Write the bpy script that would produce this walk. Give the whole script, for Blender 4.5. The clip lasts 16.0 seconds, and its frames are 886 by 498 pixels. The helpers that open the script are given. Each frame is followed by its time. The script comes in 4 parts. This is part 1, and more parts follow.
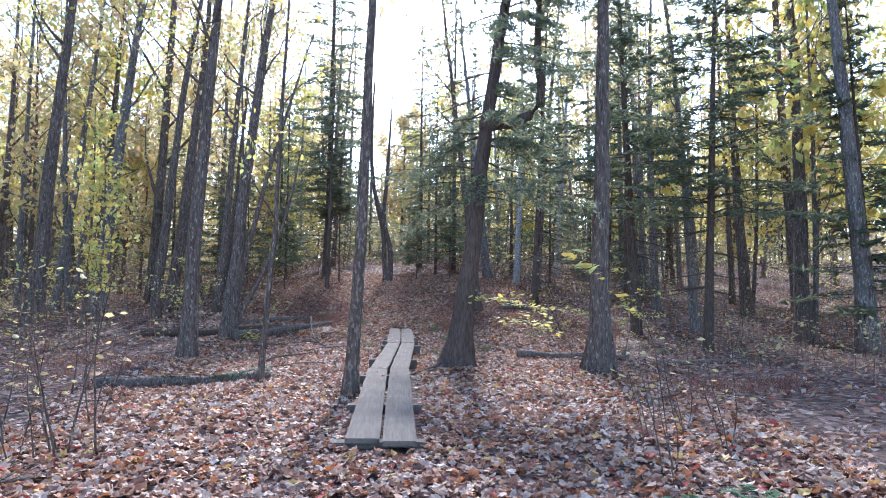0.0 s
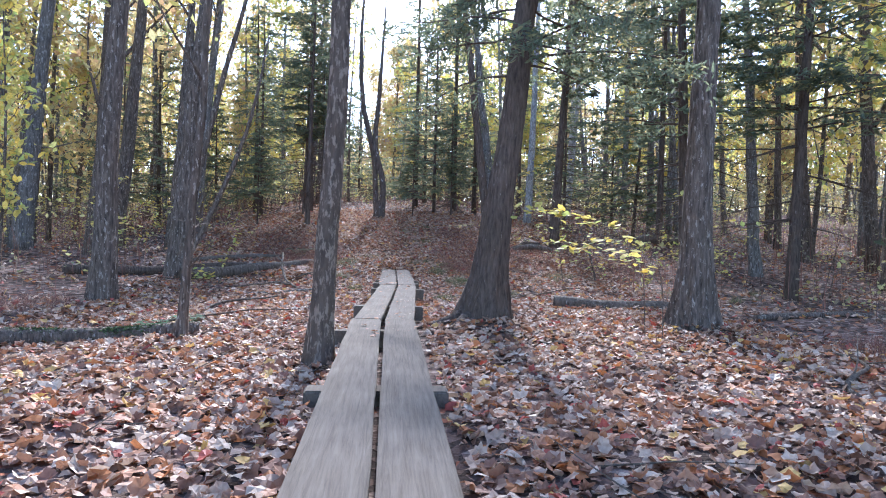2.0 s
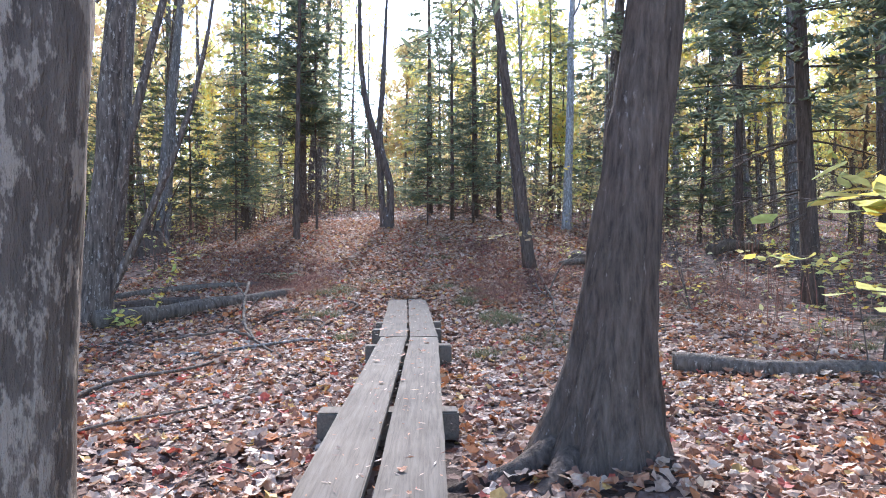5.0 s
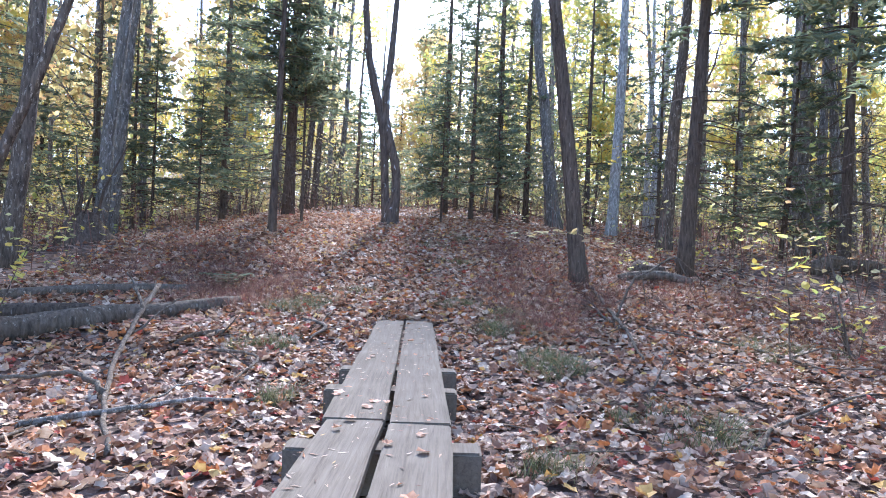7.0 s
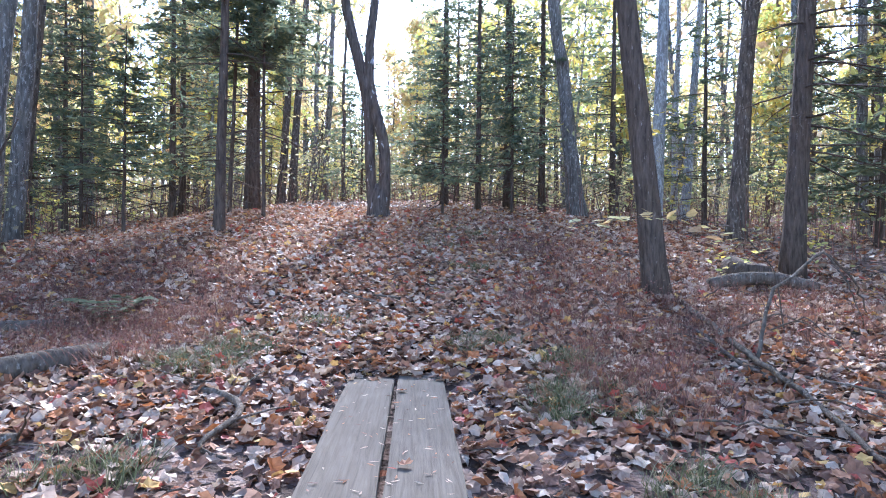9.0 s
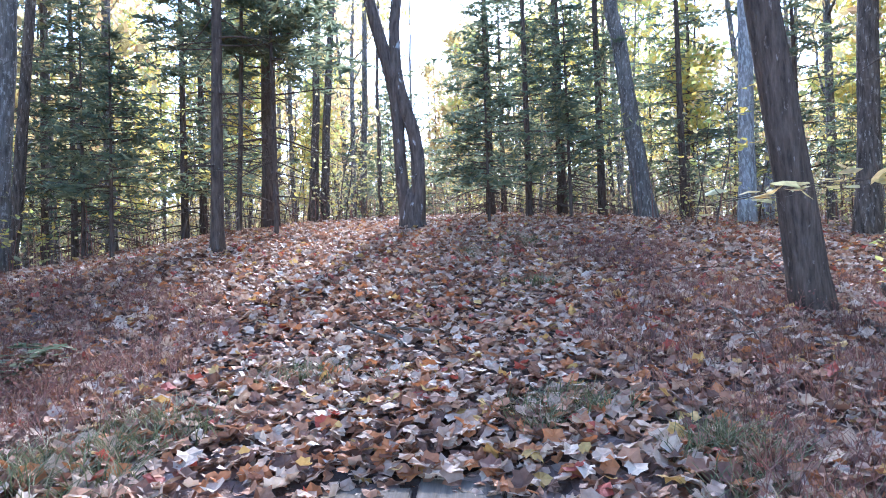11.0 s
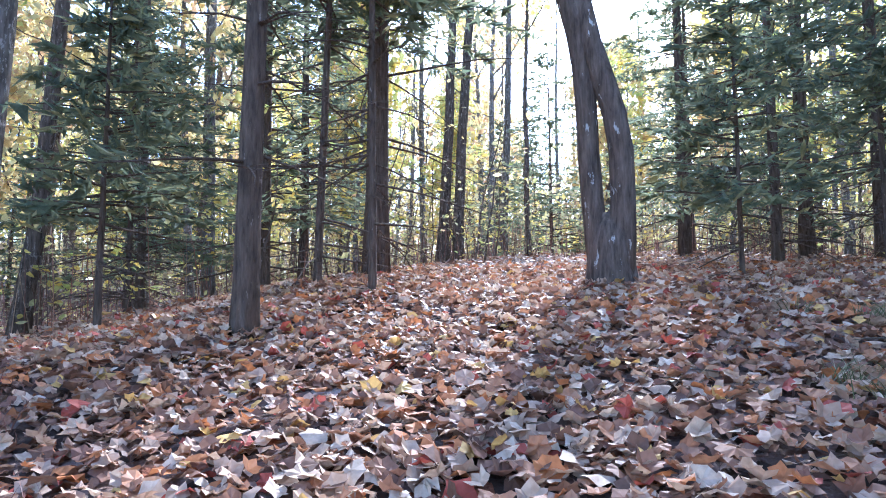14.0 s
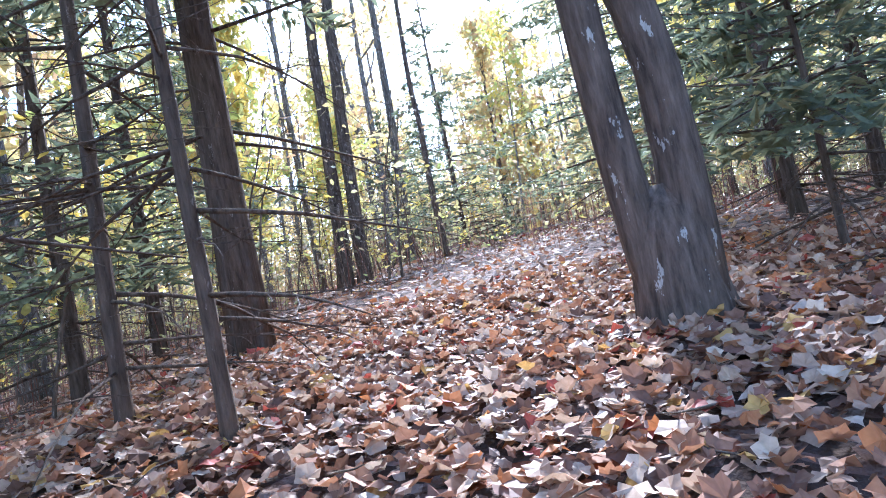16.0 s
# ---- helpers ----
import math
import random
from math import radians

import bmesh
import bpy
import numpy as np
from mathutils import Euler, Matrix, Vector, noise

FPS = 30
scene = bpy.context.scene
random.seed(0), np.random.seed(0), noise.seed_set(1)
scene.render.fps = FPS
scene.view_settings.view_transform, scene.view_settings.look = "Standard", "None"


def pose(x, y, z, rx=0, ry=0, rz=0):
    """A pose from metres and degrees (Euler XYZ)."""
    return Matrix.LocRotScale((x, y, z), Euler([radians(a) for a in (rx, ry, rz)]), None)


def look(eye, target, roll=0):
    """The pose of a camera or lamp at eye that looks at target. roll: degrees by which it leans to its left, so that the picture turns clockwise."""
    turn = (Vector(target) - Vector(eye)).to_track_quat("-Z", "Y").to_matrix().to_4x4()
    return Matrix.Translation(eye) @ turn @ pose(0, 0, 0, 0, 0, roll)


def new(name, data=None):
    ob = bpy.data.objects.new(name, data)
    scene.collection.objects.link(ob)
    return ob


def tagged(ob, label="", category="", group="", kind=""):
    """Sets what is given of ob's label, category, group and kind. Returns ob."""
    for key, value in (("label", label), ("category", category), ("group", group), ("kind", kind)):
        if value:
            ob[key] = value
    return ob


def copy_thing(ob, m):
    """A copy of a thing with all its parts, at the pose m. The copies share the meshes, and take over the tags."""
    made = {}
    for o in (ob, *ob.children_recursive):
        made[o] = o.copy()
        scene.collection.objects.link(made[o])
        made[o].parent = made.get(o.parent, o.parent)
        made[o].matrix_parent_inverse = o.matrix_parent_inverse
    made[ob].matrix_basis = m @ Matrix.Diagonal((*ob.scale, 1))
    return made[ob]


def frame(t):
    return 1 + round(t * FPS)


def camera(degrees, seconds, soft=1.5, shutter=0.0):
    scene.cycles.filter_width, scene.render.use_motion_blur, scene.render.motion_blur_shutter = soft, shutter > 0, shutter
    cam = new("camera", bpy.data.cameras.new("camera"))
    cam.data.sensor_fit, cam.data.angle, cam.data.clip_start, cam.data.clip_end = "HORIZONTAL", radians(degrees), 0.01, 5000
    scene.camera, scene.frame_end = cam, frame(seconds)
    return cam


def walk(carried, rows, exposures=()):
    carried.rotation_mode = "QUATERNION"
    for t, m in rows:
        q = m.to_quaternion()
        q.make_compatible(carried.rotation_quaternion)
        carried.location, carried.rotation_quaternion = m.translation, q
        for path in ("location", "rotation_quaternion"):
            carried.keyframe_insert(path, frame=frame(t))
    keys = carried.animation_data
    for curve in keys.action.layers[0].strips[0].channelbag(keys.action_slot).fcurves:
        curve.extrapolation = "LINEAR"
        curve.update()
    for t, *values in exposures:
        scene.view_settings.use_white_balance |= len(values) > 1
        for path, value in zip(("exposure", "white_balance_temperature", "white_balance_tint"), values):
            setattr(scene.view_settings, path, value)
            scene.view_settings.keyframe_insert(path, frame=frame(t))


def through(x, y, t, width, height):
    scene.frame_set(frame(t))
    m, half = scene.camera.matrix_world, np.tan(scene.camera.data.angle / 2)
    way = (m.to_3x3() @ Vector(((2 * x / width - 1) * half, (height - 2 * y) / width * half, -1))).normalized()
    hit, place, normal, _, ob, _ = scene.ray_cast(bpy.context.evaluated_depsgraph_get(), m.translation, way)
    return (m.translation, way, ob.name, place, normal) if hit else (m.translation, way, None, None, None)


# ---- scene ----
cam = camera(70, 16.0, soft=1.0)
PATH = [
    (0, (0.2, -6.089, 1.48), (0.311, -4.095, 1.585), 0.6),
    (0.5, (0.069, -4.996, 1.288), (0.208, -3.003, 1.386), 0.8),
    (1, (0.079, -4.002, 1.112), (0.197, -2.006, 1.135), 0.1),
    (1.5, (0.039, -2.946, 0.993), (0.148, -0.949, 0.983), 0.8),
    (2, (0.042, -2.141, 0.963), (0.186, -0.146, 0.914), 1.4),
    (2.5, (0.04, -1.358, 0.984), (0.184, 0.635, 0.906), -0.6),
    (3, (-0.013, -0.528, 1.007), (0.132, 1.465, 0.924), 0.5),
    (3.5, (-0.026, 0.168, 1.065), (0.152, 2.16, 1.012), 0.2),
    (4, (0.08, 0.92, 1.086), (0.172, 2.916, 1.017), -0.3),
    (4.5, (0.053, 1.63, 1.071), (0.137, 3.628, 1.039), -0.2),
    (4.7, (0.068, 1.872, 1.09), (0.165, 3.869, 1.064), -0.3),
    (6.8, (0.275, 5.879, 0.884), (0.323, 7.878, 0.881), 1.2),
    (7, (0.222, 6.225, 0.899), (0.28, 8.224, 0.904), 2.2),
    (7.5, (0.21, 7.107, 0.925), (0.302, 9.105, 0.914), 2.7),
    (8, (0.246, 8.024, 0.962), (0.344, 10.021, 0.946), 2.4),
    (8.5, (0.192, 8.869, 0.962), (0.294, 10.867, 0.963), 3.8),
    (9, (0.186, 9.637, 0.952), (0.253, 11.636, 0.944), 0.6),
    (9.2, (0.222, 9.918, 0.968), (0.251, 11.918, 0.949), -0.3),
    (11.3, (0.264, 12.036, 0.853), (0.158, 14.033, 0.913), -2.1),
    (11.5, (0.256, 12.293, 0.849), (0.125, 14.288, 0.902), -2.3),
    (12, (0.196, 13.063, 0.949), (-0.089, 15.042, 1.003), -2.3),
    (12.5, (0.015, 13.891, 1.05), (-0.351, 15.855, 1.142), -0.5),
    (13, (-0.208, 14.623, 1.138), (-0.648, 16.57, 1.27), -0.1),
    (13.5, (-0.469, 15.348, 1.22), (-0.988, 17.274, 1.375), -0.7),
    (14, (-0.727, 16.119, 1.335), (-1.223, 18.049, 1.507), -0.3),
    (14.5, (-0.961, 16.853, 1.44), (-1.346, 18.807, 1.624), -2.0),
    (15, (-1.151, 17.508, 1.557), (-1.497, 19.468, 1.756), -5.7),
    (15.5, (-1.326, 18.069, 1.667), (-1.578, 20.046, 1.835), -10.1),
    (16, (-1.504, 18.895, 1.876), (-1.681, 20.883, 2.001), -11.7),
]
walk(cam, [(t, look(eye, target, roll)) for t, eye, target, roll in PATH], exposures=[(0, 1.85, 5000, 13), (4.5, 2.12, 5150, 13), (9, 2.45, 4850, 13), (12.5, 2.58, 4700, 13), (16, 2.55, 4800, 13)])

# ---- light ----
world = bpy.data.worlds.new("sky")
scene.world = world
world.use_nodes = True
wn = world.node_tree.nodes
sky = wn.new("ShaderNodeTexSky")
sky.sky_type, sky.sun_disc = "NISHITA", False
SUN_EL, SUN_AZ = radians(36), radians(4)
sky.sun_elevation, sky.sun_rotation, sky.dust_density = SUN_EL, SUN_AZ, 1.0
wn["Background"].inputs["Strength"].default_value = 0.15
world.node_tree.links.new(sky.outputs[0], wn["Background"].inputs["Color"])
sun = new("sun", bpy.data.lights.new("sun", "SUN"))
sun.data.energy, sun.data.angle, sun.data.color = 3.3, radians(5), (1.0, 0.93, 0.82)
sun_from = Vector((math.sin(SUN_AZ) * math.cos(SUN_EL), math.cos(SUN_AZ) * math.cos(SUN_EL), math.sin(SUN_EL))) * 60
sun.matrix_world = look(sun_from, (0, 0, 0))


# ---- materials ----
def material(name, rough=0.8):
    m = bpy.data.materials.new(name)
    m.use_nodes = True
    t = m.node_tree
    b = t.nodes["Principled BSDF"]
    b.inputs["Roughness"].default_value = rough
    b.inputs["Specular IOR Level"].default_value = 0.12
    return m, t, b


def node(t, kind, links=(), **values):
    n = t.nodes.new(kind)
    for key, value in values.items():
        n.inputs[key.replace("_", " ")].default_value = value
    for src, dst in links:
        t.links.new(src, n.inputs[dst])
    return n


def ramp(t, fac, stops, constant=False):
    n = t.nodes.new("ShaderNodeValToRGB")
    r = n.color_ramp
    r.interpolation = "CONSTANT" if constant else "LINEAR"
    while len(r.elements) < len(stops):
        r.elements.new(0.5)
    for e, (p, c) in zip(r.elements, stops):
        e.position, e.color = p, (*c, 1)
    t.links.new(fac, n.inputs[0])
    return n.outputs[0]


def mix(t, fac, a, b, mode="MIX"):
    n = t.nodes.new("ShaderNodeMix")
    n.data_type, n.blend_type = "RGBA", mode
    for value, key in ((fac, 0), (a, 6), (b, 7)):
        if hasattr(value, "node"):
            t.links.new(value, n.inputs[key])
        else:
            n.inputs[key].default_value = value if key == 0 else (*value, 1)
    return n.outputs[2]


def bump(t, b, height, strength, distance):
    n = node(t, "ShaderNodeBump", [(height, "Height")], Strength=strength, Distance=distance)
    t.links.new(n.outputs[0], b.inputs["Normal"])


def bark_material(name, dark, mid, pale, pale_from=0.62, ridge=26.0):
    m, t, b = material(name, 0.92)
    at = node(t, "ShaderNodeTexCoord").outputs["Object"]
    info = node(t, "ShaderNodeObjectInfo").outputs["Random"]
    long = node(t, "ShaderNodeMapping", [(at, "Vector")], Scale=(1, 1, 0.16)).outputs[0]
    fine = node(t, "ShaderNodeTexNoise", [(long, "Vector")], Scale=ridge, Detail=6.0, Roughness=0.65).outputs[0]
    plates = node(t, "ShaderNodeMapping", [(at, "Vector")], Scale=(1, 1, 0.34)).outputs[0]
    lichen = node(t, "ShaderNodeTexNoise", [(plates, "Vector")], Scale=25.0, Detail=5.0, Roughness=0.7).outputs[0]
    big = node(t, "ShaderNodeTexNoise", [(at, "Vector")], Scale=1.3, Detail=2.0).outputs[0]
    base = ramp(t, fine, [(0.32, dark), (0.68, mid)])
    base = mix(t, ramp(t, lichen, [(pale_from, (0, 0, 0)), (pale_from + 0.06, (1, 1, 1))]), base, pale)
    base = mix(t, 0.35, base, ramp(t, big, [(0.3, (0.35, 0.36, 0.3)), (0.7, (0.75, 0.7, 0.68))]), "MULTIPLY")
    base = mix(t, 0.22, base, ramp(t, info, [(0, (0.5, 0.45, 0.42)), (1, (1, 1, 1))]), "MULTIPLY")
    t.links.new(base, b.inputs["Base Color"])
    height = mix(t, 0.35, fine, lichen)
    bump(t, b, height, 1.0, 0.05)
    return m


BARK = bark_material("maple_bark", (0.06, 0.045, 0.035), (0.28, 0.21, 0.16), (0.46, 0.38, 0.31), 0.57)
BARK_FLAKY = bark_material("flaking_bark", (0.09, 0.066, 0.05), (0.21, 0.155, 0.115), (0.36, 0.275, 0.205), 0.52, 22)
BARK_DARK = bark_material("cedar_bark", (0.07, 0.05, 0.038), (0.22, 0.16, 0.12), (0.36, 0.29, 0.24), 0.63, 30)
BARK_GREY = bark_material("grey_bark", (0.1, 0.085, 0.07), (0.32, 0.275, 0.235), (0.5, 0.45, 0.4), 0.55, 20)
BARK_PALE = bark_material("birch_bark", (0.2, 0.18, 0.17), (0.5, 0.47, 0.44), (0.62, 0.6, 0.57), 0.5, 14)
DEADWOOD = bark_material("dead_wood", (0.08, 0.06, 0.044), (0.26, 0.2, 0.15), (0.42, 0.36, 0.29), 0.6, 22)


def scar_material():
    """Dark bark with pale, long patches where the outer bark has come away."""
    m, t, b = material("scarred_bark", 0.9)
    at = node(t, "ShaderNodeTexCoord").outputs["Object"]
    long = node(t, "ShaderNodeMapping", [(at, "Vector")], Scale=(1, 1, 0.16)).outputs[0]
    fine = node(t, "ShaderNodeTexNoise", [(long, "Vector")], Scale=24.0, Detail=6.0, Roughness=0.65).outputs[0]
    tall = node(t, "ShaderNodeMapping", [(at, "Vector")], Scale=(1, 1, 0.38)).outputs[0]
    patchy = node(t, "ShaderNodeTexNoise", [(tall, "Vector")], Scale=10.0, Detail=5.0, Roughness=0.68).outputs[0]
    col = ramp(t, fine, [(0.32, (0.055, 0.04, 0.031)), (0.68, (0.19, 0.14, 0.108))])
    pale = ramp(t, fine, [(0.3, (0.28, 0.25, 0.22)), (0.6, (0.48, 0.44, 0.4))])
    col = mix(t, ramp(t, patchy, [(0.625, (0, 0, 0)), (0.645, (1, 1, 1))]), col, pale)
    t.links.new(col, b.inputs["Base Color"])
    bump(t, b, mix(t, 0.4, fine, patchy), 1.0, 0.04)
    return m


BARK_SCARRED = scar_material()


def leaf_material(name, stops, through=0.35, rough=0.6, constant=True):
    m, t, b = material(name, rough)
    rnd = node(t, "ShaderNodeNewGeometry").outputs["Random Per Island"]
    at = node(t, "ShaderNodeTexCoord").outputs["Object"]
    blot = node(t, "ShaderNodeTexNoise", [(at, "Vector")], Scale=38.0, Detail=3.0).outputs[0]
    col = ramp(t, rnd, stops, constant)
    col = mix(t, 0.45, col, ramp(t, blot, [(0.35, (0.5, 0.42, 0.36)), (0.65, (1, 1, 1))]), "MULTIPLY")
    t.links.new(col, b.inputs["Base Color"])
    if through:
        out = t.nodes["Material Output"]
        thin = node(t, "ShaderNodeBsdfTranslucent", [(col, "Color")])
        both = node(t, "ShaderNodeMixShader", [(b.outputs[0], 1), (thin.outputs[0], 2)], Fac=through)
        t.links.new(both.outputs[0], out.inputs["Surface"])
    return m


FALLEN = leaf_material("fallen_leaves", [(0, (0.47, 0.315, 0.215)), (0.18, (0.3, 0.155, 0.095)), (0.32, (0.54, 0.38, 0.26)), (0.46, (0.17, 0.092, 0.06)), (0.58, (0.43, 0.215, 0.115)), (0.72, (0.62, 0.47, 0.34)), (0.81, (0.5, 0.2, 0.075)), (0.89, (0.24, 0.12, 0.08)), (0.935, (0.42, 0.1, 0.065)), (0.965, (0.64, 0.4, 0.13))], 0.2, 0.6)
FALLEN.node_tree.nodes["Principled BSDF"].inputs["Specular IOR Level"].default_value = 0.18
YELLOW = leaf_material("yellow_leaves", [(0, (0.72, 0.6, 0.16)), (0.3, (0.62, 0.6, 0.2)), (0.55, (0.78, 0.58, 0.12)), (0.8, (0.5, 0.55, 0.16))], 0.5)
GOLD = leaf_material("golden_leaves", [(0, (0.75, 0.6, 0.24)), (0.35, (0.7, 0.52, 0.22)), (0.6, (0.66, 0.6, 0.3)), (0.85, (0.62, 0.4, 0.2))], 0.55)
NEEDLES = leaf_material("needles", [(0, (0.18, 0.21, 0.13)), (0.4, (0.24, 0.26, 0.15)), (0.75, (0.17, 0.2, 0.14)), (0.86, (0.36, 0.33, 0.16))], 0.62)
BRUSH = leaf_material("rusty_brush", [(0, (0.24, 0.115, 0.085)), (0.4, (0.34, 0.18, 0.13)), (0.65, (0.14, 0.08, 0.062)), (0.9, (0.42, 0.29, 0.18))], 0.3)
GRASS = leaf_material("dry_grass", [(0, (0.13, 0.14, 0.065)), (0.45, (0.2, 0.19, 0.09)), (0.75, (0.34, 0.29, 0.17))], 0.25)
FERN = leaf_material("green_fern", [(0, (0.08, 0.14, 0.06)), (0.6, (0.12, 0.18, 0.08))], 0.35)
MOSS = leaf_material("moss", [(0, (0.07, 0.1, 0.035)), (0.6, (0.11, 0.13, 0.05))], 0.1)


def soil_material():
    m, t, b = material("leaf_mould", 0.95)
    at = node(t, "ShaderNodeTexCoord").outputs["Object"]
    cells = node(t, "ShaderNodeTexVoronoi", [(at, "Vector")], Scale=11.0)
    tone = node(t, "ShaderNodeSeparateColor", [(cells.outputs["Color"], 0)]).outputs[0]
    col = ramp(t, tone, [(0, (0.08, 0.055, 0.042)), (0.35, (0.17, 0.11, 0.085)), (0.6, (0.22, 0.15, 0.12)), (0.85, (0.36, 0.27, 0.22)), (0.95, (0.28, 0.11, 0.06))], True)
    wide = node(t, "ShaderNodeTexNoise", [(at, "Vector")], Scale=0.5, Detail=4.0).outputs[0]
    col = mix(t, 0.6, col, ramp(t, wide, [(0.35, (0.4, 0.35, 0.3)), (0.65, (1, 0.95, 0.9))]), "MULTIPLY")
    t.links.new(col, b.inputs["Base Color"])
    fine = node(t, "ShaderNodeTexNoise", [(at, "Vector")], Scale=40.0, Detail=4.0).outputs[0]
    bump(t, b, mix(t, 0.5, cells.outputs["Distance"], fine), 1.0, 0.05)
    return m


SOIL = soil_material()


def plank_material():
    m, t, b = material("weathered_plank", 0.93)
    at = node(t, "ShaderNodeTexCoord").outputs["Object"]
    info = node(t, "ShaderNodeObjectInfo").outputs["Random"]
    grain = node(t, "ShaderNodeMapping", [(at, "Vector")], Scale=(1, 0.045, 1)).outputs[0]
    fine = node(t, "ShaderNodeTexNoise", [(grain, "Vector")], Scale=45.0, Detail=7.0, Roughness=0.75, Distortion=0.5).outputs[0]
    wide = node(t, "ShaderNodeTexNoise", [(at, "Vector")], Scale=2.2, Detail=5.0).outputs[0]
    col = ramp(t, fine, [(0.3, (0.12, 0.094, 0.07)), (0.5, (0.185, 0.148, 0.112)), (0.72, (0.245, 0.2, 0.155))])
    col = mix(t, 0.6, col, ramp(t, wide, [(0.3, (0.6, 0.58, 0.54)), (0.7, (1, 0.97, 0.95))]), "MULTIPLY")
    col = mix(t, 0.3, col, ramp(t, info, [(0, (0.7, 0.66, 0.62)), (1, (1, 1, 1))]), "MULTIPLY")
    t.links.new(col, b.inputs["Base Color"])
    bump(t, b, fine, 0.5, 0.008)
    return m


PLANK = plank_material()


# ---- ground ----
ROW_Y = np.array([-32, -8.6, -4.3, 0, 4.3, 9.7, 12.4, 14, 16.2, 17.3, 18.9, 19.8, 21.6, 22.7, 25.9, 34.6, 48.6, 86, 400])
ROW_Z = np.array([-0.1, -0.05, -0.06, -0.1, -0.24, -0.3, -0.2, 0.02, 0.36, 0.6, 0.95, 1.14, 1.42, 1.55, 1.9, 2.7, 3.6, 5.0, 9.0])


def ground_z(x, y, fine=True):
    x, y = np.asarray(x, float), np.asarray(y, float)
    z = sum(np.interp(y + d, ROW_Y, ROW_Z) for d in (-0.8, 0, 0.8)) / 3
    w = np.clip((y - 15) / 6.5, 0, 1)
    z = z - w * np.clip(0.14 * (-3.8 - x), 0, 1.7) - w * np.clip(0.06 * (x - 1.6), 0, 0.9)
    z = z + 0.16 * np.exp(-((x - 1.25) ** 2 + (y - 5.4) ** 2) / 0.7) + 0.12 * np.exp(-((x - 3.7) ** 2 + (y - 5.6) ** 2) / 0.9)
    z = z - 0.11 * np.exp(-(x / 0.55) ** 2 - ((y - 14.0) / 0.6) ** 2)
    z = z + np.clip((np.hypot(x, y - 10) - 28) * 0.02, 0, 3)
    if fine:
        off = np.clip((np.abs(x) - 0.6) / 1.5, 0.25, 1)
        z = z + off * (0.05 * np.sin(1.3 * x + 0.7 * y) * np.sin(0.9 * y - 0.8 * x + 1) + 0.025 * np.sin(3.1 * x + 1.7 * y + 2) * np.sin(2.7 * y - 1.1 * x))
    return z


def gz(x, y):
    return float(ground_z(x, y))


def mesh_from(name, verts, tris, mat, smooth=False):
    verts, tris = np.asarray(verts, np.float32).reshape(-1, 3), np.asarray(tris, np.int32)
    k = tris.shape[1]
    me = bpy.data.meshes.new(name)
    me.vertices.add(len(verts))
    me.vertices.foreach_set("co", verts.ravel())
    me.loops.add(tris.size)
    me.loops.foreach_set("vertex_index", tris.ravel())
    me.polygons.add(len(tris))
    me.polygons.foreach_set("loop_start", np.arange(0, tris.size, k, dtype=np.int32))
    me.polygons.foreach_set("use_smooth", np.full(len(tris), smooth))
    me.update(calc_edges=True)
    me.materials.append(mat)
    return me


def part_of(name, me, parent, label=""):
    ob = new(name, me)
    ob.parent = parent
    return tagged(ob, label)


def spread(a, b, near, steps):
    s = np.linspace(-1, 1, steps)
    return near + np.where(s < 0, (near - a) * -np.abs(s) ** 2.2, (b - near) * np.abs(s) ** 2.2)


gx, gy = spread(-420, 420, 0, 171), spread(-300, 420, 10, 201)
GX, GY = np.meshgrid(gx, gy)
GZ = ground_z(GX, GY)
n_row = len(gx)
cell = np.arange(len(gy) - 1)[:, None] * n_row + np.arange(n_row - 1)[None]
faces = np.stack([cell, cell + 1, cell + n_row + 1, cell + n_row], -1).reshape(-1, 4)
ground = new("ground", mesh_from("ground", np.stack([GX, GY, GZ], -1), faces, SOIL, True))
tagged(ground, "brown forest floor of leaf mould rising to a low hill", "forest floor", kind="structure")

rng = np.random.default_rng(7)


# ---- leaves ----
def outline(kind):
    if kind == "maple":
        pts = [(0.03, -0.42), (0.2, -0.33), (0.4, -0.3), (0.38, -0.08), (0.5, 0.18), (0.3, 0.27), (0.02, 0.52), (-0.27, 0.29), (-0.5, 0.15), (-0.41, -0.07), (-0.38, -0.33), (-0.16, -0.31)]
    elif kind == "oval":
        pts = [(0, -0.5), (0.27, -0.15), (0.22, 0.2), (0, 0.5), (-0.22, 0.2), (-0.27, -0.15)]
    elif kind == "spray":
        pts = [(0, -0.5), (0.1, -0.3), (0.09, 0.2), (0, 0.5), (-0.09, 0.2), (-0.1, -0.3)]
    elif kind == "needle":
        pts = [(0, -0.5), (0.11, -0.05), (0, 0.5), (-0.11, -0.05)]
    else:
        pts = [(0, -0.5), (0.3, 0), (0, 0.5), (-0.3, 0)]
    return np.array(pts)


